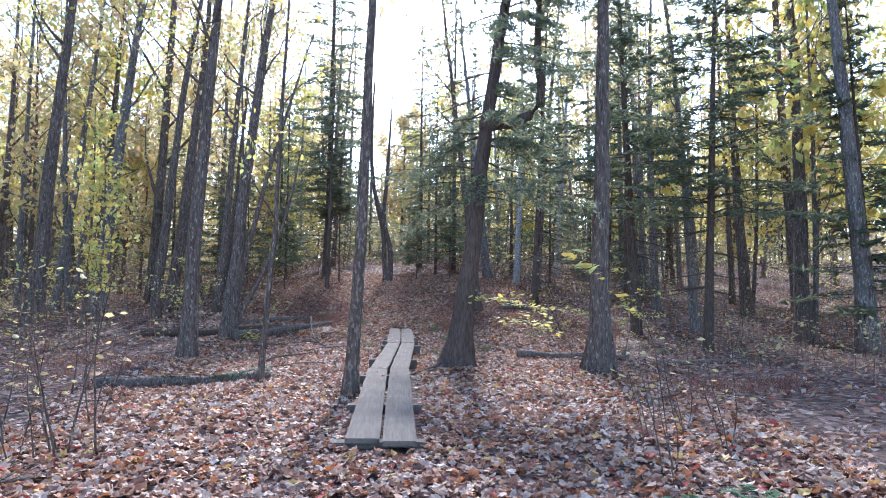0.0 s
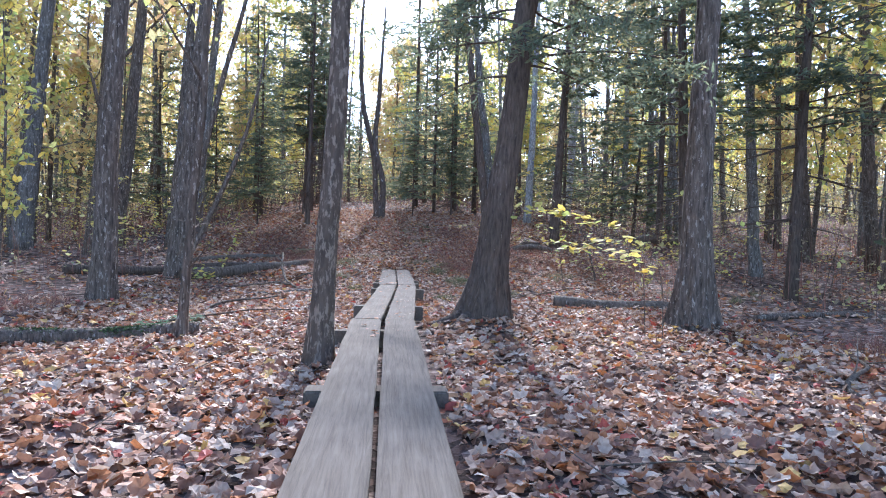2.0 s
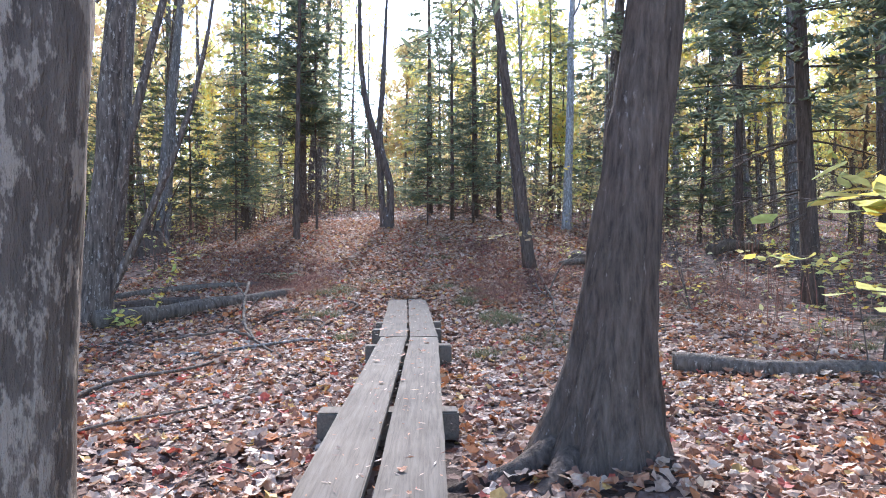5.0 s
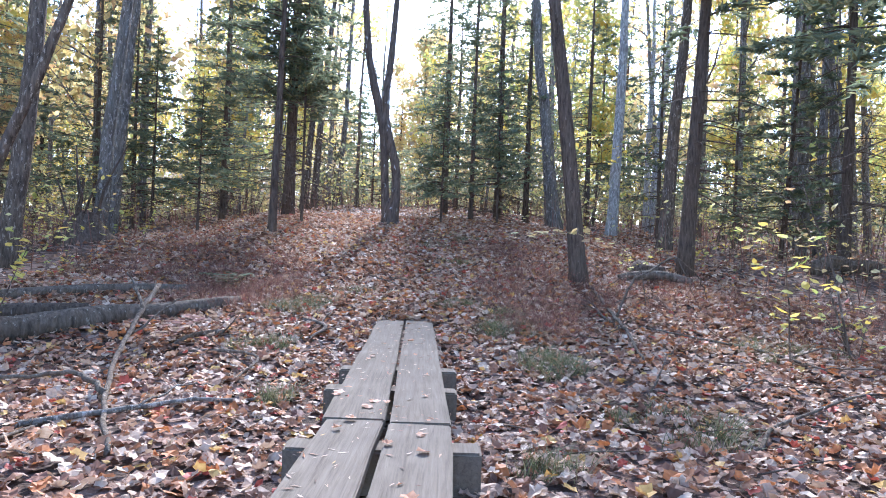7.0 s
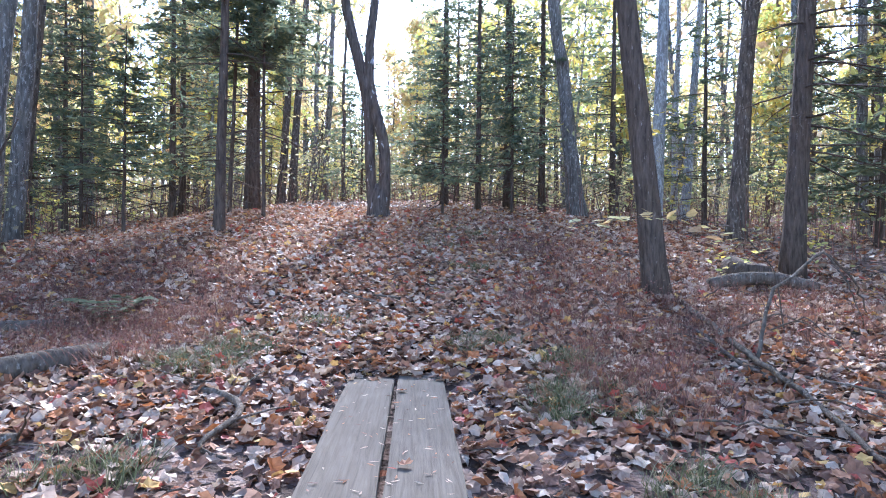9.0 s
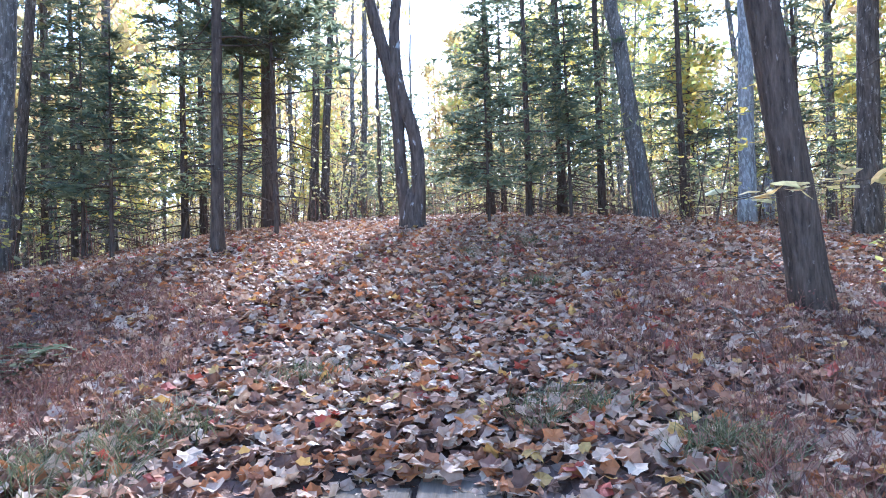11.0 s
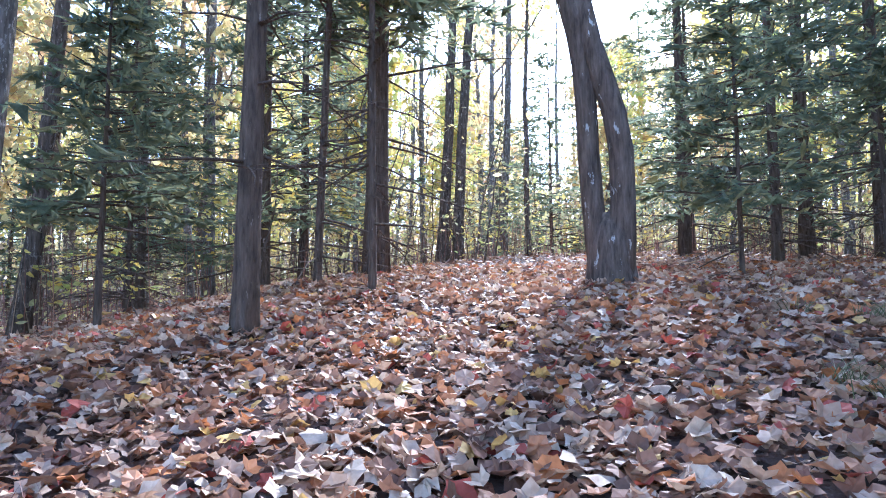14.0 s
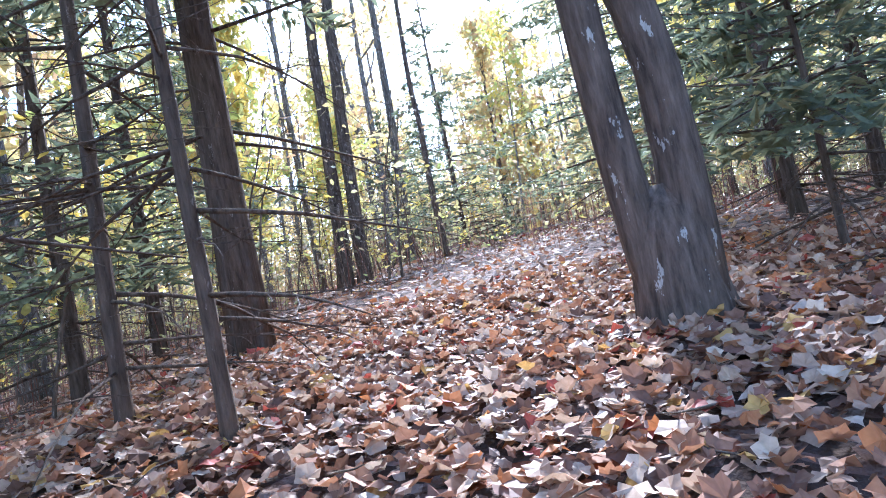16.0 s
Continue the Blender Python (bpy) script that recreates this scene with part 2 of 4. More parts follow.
def leaf_cloud(pos, size, kind, tilt=0.5, curl=0.25, rot=None):
    """Vertices and triangles of many curled leaves: a place and a size for each."""
    pos, n = np.asarray(pos, float), len(pos)
    o = outline(kind)
    k = len(o)
    flat = np.concatenate([[(0, 0)], o])
    r2 = (flat ** 2).sum(1)
    bend = rng.normal(0, curl, (n, 1)) * r2 * 1.6 + rng.normal(0, curl * 0.5, (n, 1)) * flat[:, 0] * flat[:, 1] * 3
    bend += rng.normal(0, curl * 0.16, (n, len(flat)))
    loc = np.stack([np.broadcast_to(flat[:, 0], bend.shape), np.broadcast_to(flat[:, 1], bend.shape), bend], -1)
    loc = loc * np.asarray(size, float).reshape(-1, 1, 1)
    a = rng.uniform(0, 2 * np.pi, n) if rot is None else rot
    tx, ty = rng.normal(0, tilt, n), rng.normal(0, tilt, n)

    def turn(axis, ang):
        c, s, m = np.cos(ang), np.sin(ang), np.zeros((n, 3, 3))
        i, j = [(1, 2), (2, 0), (0, 1)][axis]
        m[:, axis, axis], m[:, i, i], m[:, j, j], m[:, i, j], m[:, j, i] = 1, c, c, -s, s
        return m

    m = turn(2, a) @ turn(0, tx) @ turn(1, ty)
    v = np.einsum("nij,nkj->nki", m, loc) + pos[:, None]
    ring = np.arange(k)
    tri = np.stack([np.zeros(k, int), 1 + ring, 1 + (ring + 1) % k], -1)
    if k == 4:
        v, tri, k = v[:, 1:], np.array([(0, 1, 2), (0, 2, 3)]), 3
    return v.reshape(-1, 3), (np.arange(n)[:, None, None] * (k + 1) + tri[None]).reshape(-1, 3)


def on_plank(x, y):
    return (np.abs(x - 0.01) < 0.37) & (y > -0.15) & (y < 14.1)


def litter(name, x, y, size, kind, mat, label, lift=0.016, tilt=0.34, curl=0.4):
    z = ground_z(x, y) + lift + rng.uniform(0, 0.035, len(x))
    v, f = leaf_cloud(np.stack([x, y, z], -1), size, kind, tilt, curl)
    return tagged(new(name, mesh_from(name, v, f, mat)), label, "fallen leaves", kind="stuff")


def scatter(n, x0, x1, y0, y1):
    return rng.uniform(x0, x1, n), rng.uniform(y0, y1, n)


# ---- limbs and trunks ----
class Tubes:
    """Tapered, crooked tubes gathered into one mesh."""

    def __init__(self):
        self.v, self.f, self.n = [], [], 0

    def add(self, pts, radii, sides=8, rough=0.0, flare=0.0, lobes=5, phase=0.0):
        pts, radii = np.asarray(pts, float), np.asarray(radii, float)
        m = len(pts)
        d = np.gradient(pts, axis=0)
        d /= np.linalg.norm(d, axis=1, keepdims=True) + 1e-9
        ref = np.where(np.abs(d[:, 2:3]) > 0.8, np.array([[1.0, 0, 0]]), np.array([[0, 0, 1.0]]))
        u = np.cross(ref, d)
        u /= np.linalg.norm(u, axis=1, keepdims=True) + 1e-9
        w = np.cross(d, u)
        a = np.linspace(0, 2 * np.pi, sides, endpoint=False)
        r = np.repeat(radii[:, None], sides, 1)
        if flare:
            h = np.linalg.norm(pts - pts[0], axis=1)[:, None]
            r = r * (1 + flare * np.exp(-h / (radii[0] * 3.2)) * (0.55 + 0.6 * np.cos(lobes * a[None] + phase) ** 2))
        if rough:
            ridge = rng.normal(0, 1, sides)
            ridge = np.convolve(np.r_[ridge, ridge, ridge], [0.25, 0.5, 0.25], "same")[sides:2 * sides]
            r = r * (1 + rough * ridge[None] * 0.8 + rng.normal(0, rough * 0.35, r.shape))
        ring = pts[:, None] + r[..., None] * (np.cos(a)[None, :, None] * u[:, None] + np.sin(a)[None, :, None] * w[:, None])
        i = np.arange(m - 1)[:, None] * sides
        j = np.arange(sides)[None]
        q = np.stack([i + j, i + (j + 1) % sides, i + sides + (j + 1) % sides, i + sides + j], -1).reshape(-1, 4)
        tri = np.concatenate([q[:, [0, 1, 2]], q[:, [0, 2, 3]]]) + self.n
        caps = []
        for row, order in ((0, (0, 2, 1)), (m - 1, (0, 1, 2))):
            c = np.stack([np.zeros(sides - 2, int), np.arange(1, sides - 1), np.arange(2, sides)], -1)[:, order]
            caps.append(c + self.n + row * sides)
        self.v.append(ring.reshape(-1, 3))
        self.f += [tri, *caps]
        self.n += m * sides

    def mesh(self, name, mat):
        return mesh_from(name, np.concatenate(self.v), np.concatenate(self.f), mat, True)


def crooked(start, way, length, steps, wobble, droop=0.0):
    """Points along a limb that wanders."""
    p, d, out = np.array(start, float), np.array(way, float), []
    d /= np.linalg.norm(d)
    for _ in range(steps):
        out.append(p.copy())
        d = d + rng.normal(0, wobble, 3) + np.array([0, 0, droop])
        d /= np.linalg.norm(d)
        p = p + d * length / (steps - 1)
    return np.array(out)


def stem_points(height, lean, steps, bow=0.0, wob=0.03, lean_y=0.0):
    h = np.linspace(-0.25, height, steps)
    s = h / height
    x = lean * h + bow * np.sin(s * np.pi) + np.cumsum(rng.normal(0, wob, steps)) * 0.3 * (h > 0.8)
    y = lean_y * h + np.cumsum(rng.normal(0, wob, steps)) * 0.3 * (h > 0.8)
    return np.stack([x, y, h], -1)


def broadleaf(name, dia, height, lean=0.0, bow=0.0, bark=None, leaf=None, label="", sides=10, steps=18, rough=0.04, limbs=7,
              first=0.5, leaves=500, leaf_size=0.16, flare=0.5, group="", lean_y=0.0, low_twigs=0, category="tree", shape="oval"):
    """A tree with a tapered trunk, rising limbs with twigs and a thin autumn crown; returned at the origin."""
    root = tagged(new(name), label, category, group)
    tubes = Tubes()
    pts = stem_points(height, lean, steps, bow, (0.03 + 0.02 * (height > 8)) * (0.35 if steps > 40 else 1), lean_y)
    s = np.clip(pts[:, 2] / height, 0, 1)
    tubes.add(pts, dia / 2 * (1 - 0.85 * s ** 1.1) + 0.004, sides, rough, flare, 5, rng.uniform(0, 6))
    tips = []
    for k in range(limbs):
        at = first + (0.97 - first) * (k + rng.uniform(0, 0.8)) / limbs
        i = min(int(at * (steps - 1)), steps - 2)
        a = rng.uniform(0, 2 * np.pi)
        way = (np.cos(a), np.sin(a), rng.uniform(0.6, 1.7))
        length = height * rng.uniform(0.12, 0.24) * (1.25 - at * 0.6)
        limb = crooked(pts[i], way, length, 7, 0.16)
        r0 = dia / 2 * (1 - 0.85 * at) * rng.uniform(0.35, 0.6)
        tubes.add(limb, np.linspace(r0, 0.005, 7), 5)
        for j in (2, 3, 4, 5):
            b = rng.uniform(0, 2 * np.pi)
            twig = crooked(limb[j], (np.cos(b), np.sin(b), rng.uniform(0.1, 0.9)), length * rng.uniform(0.25, 0.5), 5, 0.2)
            tubes.add(twig, np.linspace(r0 * 0.35, 0.003, 5), 3)
            tips += list(twig[1:])
        tips += list(limb[3:])
    for _ in range(low_twigs):
        at = rng.uniform(0.14, first)
        i = int(at * (steps - 1))
        a = rng.uniform(0, 2 * np.pi)
        twig = crooked(pts[i], (np.cos(a), np.sin(a), rng.uniform(-0.1, 0.6)), rng.uniform(0.5, 1.5), 7, 0.16)
        tubes.add(twig, np.linspace(0.012, 0.003, 7), 4)
        for j in (3, 5):
            b = rng.uniform(0, 2 * np.pi)
            tubes.add(crooked(twig[j], (np.cos(b), np.sin(b), 0.2), 0.4, 4, 0.2), np.linspace(0.006, 0.002, 4), 3)
    part_of("trunk", tubes.mesh("trunk", bark), root)
    if leaves and leaf:
        tips = np.array(tips)
        at = tips[rng.integers(0, len(tips), leaves)] + rng.normal(0, height * 0.022, (leaves, 3))
        v, f = leaf_cloud(at, rng.uniform(0.6, 1.3, leaves) * leaf_size, shape, 0.8, 0.2)
        part_of("crown", mesh_from("crown", v, f, leaf), root)
    return root


def conifer(name, dia, height, first, reach, label="", bark=None, dense=1.0, group="", lean=0.0, sides=9, dead_below=0.0, spray=0.2, lean_y=0.0, shape="needle"):
    """A spruce or hemlock: straight trunk, whorls of drooping boughs set with flat needle sprays, bare dead twigs lower down."""
    root = tagged(new(name), label, "conifer", group)
    tubes = Tubes()
    steps = 18
    pts = stem_points(height, lean, steps, 0, 0.01, lean_y)
    s = np.clip(pts[:, 2] / height, 0, 1)
    tubes.add(pts, dia / 2 * (1 - 0.93 * s) + 0.004, sides, 0.03, 0.35, 5, rng.uniform(0, 6))
    place, rots, sizes = [], [], []
    z = dead_below if dead_below else first
    axis = lambda h: np.array([np.interp(h, pts[:, 2], pts[:, 0]), np.interp(h, pts[:, 2], pts[:, 1]), h])  # noqa: E731
    while z < height * 0.985:
        live = z >= first
        frac = (z - first) / (height - first)
        count = rng.integers(3, 6) if live else rng.integers(3, 6)
        for _ in range(count):
            a = rng.uniform(0, 2 * np.pi)
            length = reach * (max(1 - frac, 0.03) ** 0.75) * rng.uniform(0.6, 1.1) if live else reach * rng.uniform(0.35, 0.95)
            bough = crooked(axis(z + rng.uniform(-0.1, 0.1)), (np.cos(a), np.sin(a), 0.12 if live else -0.12), length, 6, 0.07, -0.05)
            tubes.add(bough, np.linspace(0.006 + 0.006 * length, 0.002, 6), 4)
            for side in (-1, 1):
                for at in ((0.45, 0.75) if not live else ()):
                    p = bough[int(at * 5)]
                    tubes.add(crooked(p, (np.cos(a + side * 0.8), np.sin(a + side * 0.8), -0.1), length * 0.35, 4, 0.12), np.linspace(0.004, 0.0015, 4), 3)
            if live:
                m = max(int(length * 26 * dense), 4)
                u = rng.uniform(0.12, 1, m)
                p = np.stack([np.interp(u * 5, np.arange(6), bough[:, c]) for c in range(3)], -1)
                side = rng.choice([-1, 1], m)
                out = rng.uniform(0.0, 0.34, m) * length * (1.1 - u)
                ang = a + side * rng.uniform(0.5, 1.1, m)
                p += np.stack([np.cos(ang) * out, np.sin(ang) * out, -out * 0.25 - rng.uniform(0, 0.04, m)], -1)
                place.append(p)
                rots.append(ang - np.pi / 2)
                sizes.append(rng.uniform(0.7, 1.4, m) * spray)
        z += rng.uniform(0.2, 0.34) * (1 if live else 1.3) * min(max(height / 7, 0.6), 1.35)
    part_of("trunk", tubes.mesh("trunk", bark or BARK_DARK), root)
    v, f = leaf_cloud(np.concatenate(place), np.concatenate(sizes), shape, 0.35, 0.25, np.concatenate(rots))
    part_of("crown", mesh_from("crown", v, f, NEEDLES), root)
    return root


def put(ob, x, y, turn=0.0, sink=0.0):
    ob.matrix_basis = pose(x, y, gz(x, y) - sink, 0, 0, turn)
    return ob




# ---- boardwalk ----
def box_mesh(name, sx, sy, sz, mat, bev=0.006, seed=0):
    bm = bmesh.new()
    bmesh.ops.create_cube(bm, size=1)
    bmesh.ops.scale(bm, vec=(sx, sy, sz), verts=bm.verts)
    cuts = max(int(sy / 0.5), 1)
    if cuts > 1:
        bmesh.ops.subdivide_edges(bm, edges=[e for e in bm.edges if abs(e.verts[0].co.y - e.verts[1].co.y) > 0.1], cuts=cuts)
    r = random.Random(seed)
    wave = {}
    for v in bm.verts:
        key = round(v.co.y, 2), v.co.x > 0
        dx, dz = wave.setdefault(key, (r.uniform(-0.005, 0.005), r.uniform(-0.004, 0.004)))
        v.co.x += dx
        v.co.z += dz
    sharp = [e for e in bm.edges if len(e.link_faces) == 2 and e.calc_face_angle() > 0.8]
    bmesh.ops.bevel(bm, geom=sharp, offset=bev, segments=2, affect="EDGES", clamp_overlap=True)
    me = bpy.data.meshes.new(name)
    bm.to_mesh(me)
    bm.free()
    me.materials.append(mat)
    return me


boardwalk = tagged(new("boardwalk"), "weathered grey boardwalk of two planks on timber sleepers", "boardwalk")


def plank(x0, y0, x1, y1, width, seed):
    length = math.hypot(x1 - x0, y1 - y0)
    ob = part_of("plank", box_mesh("plank", width, length, 0.052, PLANK, 0.007, seed), boardwalk)
    ob.matrix_basis = Matrix.Translation(((x0 + x1) / 2, (y0 + y1) / 2, -0.026)) @ Matrix.Rotation(math.atan2(x0 - x1, y1 - y0), 4, "Z")


plank(-0.205, 0.0, -0.285, 4.9, 0.325, 1)
plank(0.145, -0.12, 0.085, 4.9, 0.325, 2)
plank(-0.27, 4.91, -0.11, 9.55, 0.3, 3)
plank(0.087, 4.91, 0.235, 9.5, 0.32, 4)
plank(-0.12, 9.56, -0.162, 14.22, 0.325, 5)
plank(0.235, 9.51, 0.188, 14.38, 0.325, 6)
for sx, sy, wide, tall in ((-0.06, 0.14, 0.92, 0.1), (-0.07, 1.97, 0.93, 0.13), (-0.2, 4.42, 0.98, 0.17), (-0.06, 6.6, 0.94, 0.19), (0.06, 9.3, 0.95, 0.22), (0.03, 10.55, 0.9, 0.2), (0.05, 11.27, 0.92, 0.2)):
    ob = part_of("sleeper", box_mesh("sleeper", wide, 0.17, tall, PLANK, 0.012, int(sy * 10)), boardwalk, "squared timber sleeper")
    ob.matrix_basis = pose(sx, sy, -0.054 - tall / 2, 0, 0, random.uniform(-3, 3))

# ---- the large trees along the trail ----
GREY = "grey-brown ridged trunk of a bare autumn maple tree"
put(broadleaf("maple_tree", 0.19, 11, 0.045, 0.06, BARK_FLAKY, GOLD, "slim maple with flaking bark close to the boardwalk", 28, 70, 0.06, 8, 0.55, 500, 0.15, 1.3), -0.63, 3.42)
lean_tree = broadleaf("leaning_tree", 0.34, 12, 0.15, -0.12, BARK_DARK, None, "dark leaning cedar with spreading roots and a hooked limb", 32, 80, 0.07, 8, 0.6, 0, 0.15, 1.9)
put(lean_tree, 1.13, 5.72)
hook = Tubes()
hook.add([(0.4, 0, 4.55), (0.66, 0, 4.57), (1.0, 0, 4.63), (1.35, 0, 4.78), (1.56, 0, 5.0), (1.58, 0, 5.4), (1.5, 0, 5.9), (1.52, 0, 6.7), (1.55, 0, 7.6)], [0.125, 0.11, 0.1, 0.098, 0.095, 0.085, 0.075, 0.06, 0.03], 12, 0.04)
for zz, aa, ll in ((3.2, 0.3, 1.6), (3.6, 2.8, 1.5), (3.9, 0.5, 1.9), (4.4, 2.6, 1.9), (3.4, 0.9, 1.6), (4.8, 3.0, 2.2), (5.2, 3.4, 1.9), (5.6, 2.8, 2.0), (4.2, 0.1, 1.6)):
    tw = crooked((0.15 * zz - 0.1, 0, zz), (math.cos(aa), math.sin(aa), -0.1), ll, 8, 0.12)
    hook.add(tw, np.linspace(0.018, 0.003, 8), 5)
    for q in (3, 5, 6):
        hook.add(crooked(tw[q], (math.cos(aa + 0.8), math.sin(aa + 0.8), -0.2), 0.5, 5, 0.15), np.linspace(0.007, 0.002, 5), 3)
part_of("hooked_limb", hook.mesh("hooked_limb", BARK_DARK), lean_tree)
roots = Tubes()
for aa, ll in ((3.35, 1.0), (3.9, 0.95), (2.6, 0.6), (5.2, 0.5), (0.2, 0.55), (1.4, 0.5)):
    line = [(math.cos(aa) * d, math.sin(aa) * d + 0.05 * math.sin(9 * d), 0.2 - 0.36 * (d / ll) ** 0.7) for d in np.linspace(0.1, ll, 8)]
    roots.add(line, np.linspace(0.1, 0.02, 8), 8, 0.1)
part_of("root", roots.mesh("root", BARK_DARK), lean_tree)
bough_rng = np.random.default_rng(11)
bough_wood, at_, rot_, size_ = Tubes(), [], [], []
for k in range(44):
    zz = bough_rng.uniform(3.0, 8.5)
    aa = bough_rng.normal(-0.25, 0.85) if k % 4 else bough_rng.uniform(1.8, 4.2)
    ll = bough_rng.uniform(1.1, 2.3) * (1.1 - 0.04 * zz)
    base_x = 0.15 * zz - 0.12 * math.sin(math.pi * zz / 12)
    bw = crooked((base_x, 0, zz), (math.cos(aa), math.sin(aa), 0.15), ll, 8, 0.07, -0.09)
    bough_wood.add(bw, np.linspace(0.02, 0.003, 8), 5)
    for q in range(2, 8):
        for side in (-1, 1):
            tw = crooked(bw[q], (math.cos(aa + side * 0.9), math.sin(aa + side * 0.9), -0.35), bough_rng.uniform(0.25, 0.55), 5, 0.12, -0.12)
            bough_wood.add(tw, np.linspace(0.006, 0.002, 5), 3)
            m = 22
            u = bough_rng.uniform(0, 4, m)
            p = np.stack([np.interp(u, np.arange(5), tw[:, c]) for c in range(3)], -1)
            at_.append(p + bough_rng.normal(0, 0.04, (m, 3)) - np.array([0, 0, 0.03]))
            rot_.append(np.full(m, aa + side * 0.9 - np.pi / 2) + bough_rng.normal(0, 0.6, m))
            size_.append(bough_rng.uniform(0.08, 0.16, m))
part_of("bough", bough_wood.mesh("bough", BARK_DARK), lean_tree, "drooping thin boughs")
v, f = leaf_cloud(np.concatenate(at_), np.concatenate(size_), "spray", 0.5, 0.25, np.concatenate(rot_))
tagged(part_of("foliage", mesh_from("foliage", v, f, NEEDLES), lean_tree, "hanging dark green sprays"), kind="stuff")
put(broadleaf("maple_tree", 0.34, 13, 0.0, 0.04, BARK, None, "stout maple with deeply ridged bark and a flared foot", 32, 80, 0.07, 8, 0.6, 0, 0.15, 1.7), 3.78, 5.55)
put(broadleaf("maple_tree", 0.34, 13, 0.07, -0.1, BARK, GOLD, GREY, 16, 30, 0.05, 8, 0.55, 500, 0.15, 0.7), -4.65, 8.3)
clump = broadleaf("maple_tree", 0.42, 13, 0.13, -0.2, BARK, GOLD, "maple forking low into several leaning stems", 16, 30, 0.05, 8, 0.55, 500, 0.15, 0.7)
stems = Tubes()
for lx, bend, dd, hh in ((0.36, 0.3, 0.16, 5.5), (0.24, -0.2, 0.2, 9), (0.02, 0.2, 0.14, 8)):
    pts = stem_points(hh, lx, 22, bend)
    pts[:, 1] += 0.12 * lx
    stems.add(pts, np.linspace(dd / 2, 0.02, 22), 10, 0.05, 0.5)
part_of("side_stem", stems.mesh("side_stem", BARK), clump)
put(clump, -4.95, 12.6)
put(broadleaf("maple_tree", 0.1, 8, 0.05, 0.05, BARK, YELLOW, "thin crooked young maple beside a mossy log", 12, 26, 0.06, 9, 0.35, 260, 0.1, 1.6, low_twigs=3), -2.25, 4.8)
for x, y, d, h, ln, bk in ((-8.3, 17.2, 0.42, 15, 0.085, BARK), (-8.13, 15.4, 0.33, 14, 0.11, BARK), (-11.6, 14.7, 0.5, 15, 0.083, BARK), (-10.5, 16.4, 0.48, 15, 0.107, BARK_GREY), (-12.8, 20.8, 0.4, 14, 0.062, BARK), (-13.2, 18.8, 0.34, 14, 0.12, BARK_GREY),
                          (9.6, 14.1, 0.3, 13, -0.106, BARK_GREY), (12.9, 17, 0.4, 15, -0.05, BARK), (12.25, 12.6, 0.46, 15, -0.031, BARK), (9.7, 17.6, 0.3, 14, -0.005, BARK_GREY), (12.6, 10.3, 0.5, 15, -0.104, BARK_GREY)):
    put(broadleaf("maple_tree", d, h, ln, rng.uniform(-0.2, 0.2), bk, GOLD if rng.random() < 0.6 else YELLOW, GREY, 14, 26, 0.05, 8, 0.5, 600, 0.16, 0.6, low_twigs=2), x, y)
for x, y, d, h, ln, bk in ((10.1, 22.5, 0.3, 15, -0.015, BARK_GREY), (11.6, 24.2, 0.26, 15, -0.01, BARK_GREY), (14.3, 20.7, 0.25, 14, -0.05, BARK), (5.7, 20.6, 0.3, 14, 0.08, BARK), (2.75, 16.45, 0.26, 13, -0.13, BARK_DARK),
                          (12.2, 26.5, 0.3, 15, -0.03, BARK_GREY), (13.4, 27.5, 0.27, 15, -0.02, BARK_GREY), (15.1, 27.8, 0.28, 15, -0.038, BARK_GREY), (17, 29.7, 0.28, 15, -0.05, BARK_GREY), (-6.48, 16.6, 0.3, 14, 0.075, BARK), (-6.9, 20.2, 0.28, 14, 0.125, BARK_GREY),
                          (-7.2, 21.3, 0.3, 14, 0.1, BARK_GREY), (-7.95, 22.6, 0.22, 13, 0.077, BARK), (-4.41, 30.3, 0.26, 15, 0.032, BARK), (-4.05, 30.4, 0.26, 15, 0.067, BARK), (-4.1, 37.4, 0.3, 16, 0.033, BARK_GREY), (-2.7, 33, 0.15, 12, 0.03, BARK)):
    put(broadleaf("maple_tree", d, h, ln, rng.uniform(-0.15, 0.15), bk, GOLD if rng.random() < 0.5 else YELLOW, GREY, 12, 24, 0.05, 8, 0.5, 550, 0.17, 0.5, low_twigs=2), x, y)
for x, y, d, ln in ((5.3, 23.4, 0.29, 0.01), (8.7, 30, 0.3, 0.053), (9.6, 33, 0.25, 0.0)):
    put(broadleaf("birch_tree", d, 15, ln, 0.1, BARK_PALE, YELLOW, "pale birch with peeling whitish bark", 14, 26, 0.03, 8, 0.5, 550, 0.15, 0.4, category="birch"), x, y)
put(broadleaf("maple_tree", 0.42, 14, -0.1, -0.1, BARK_GREY, None, "big maple with pale lichen patches on its bark", 24, 40, 0.05, 9, 0.45, 0, 0.15, 0.6, low_twigs=4), 4.3, 26.3)

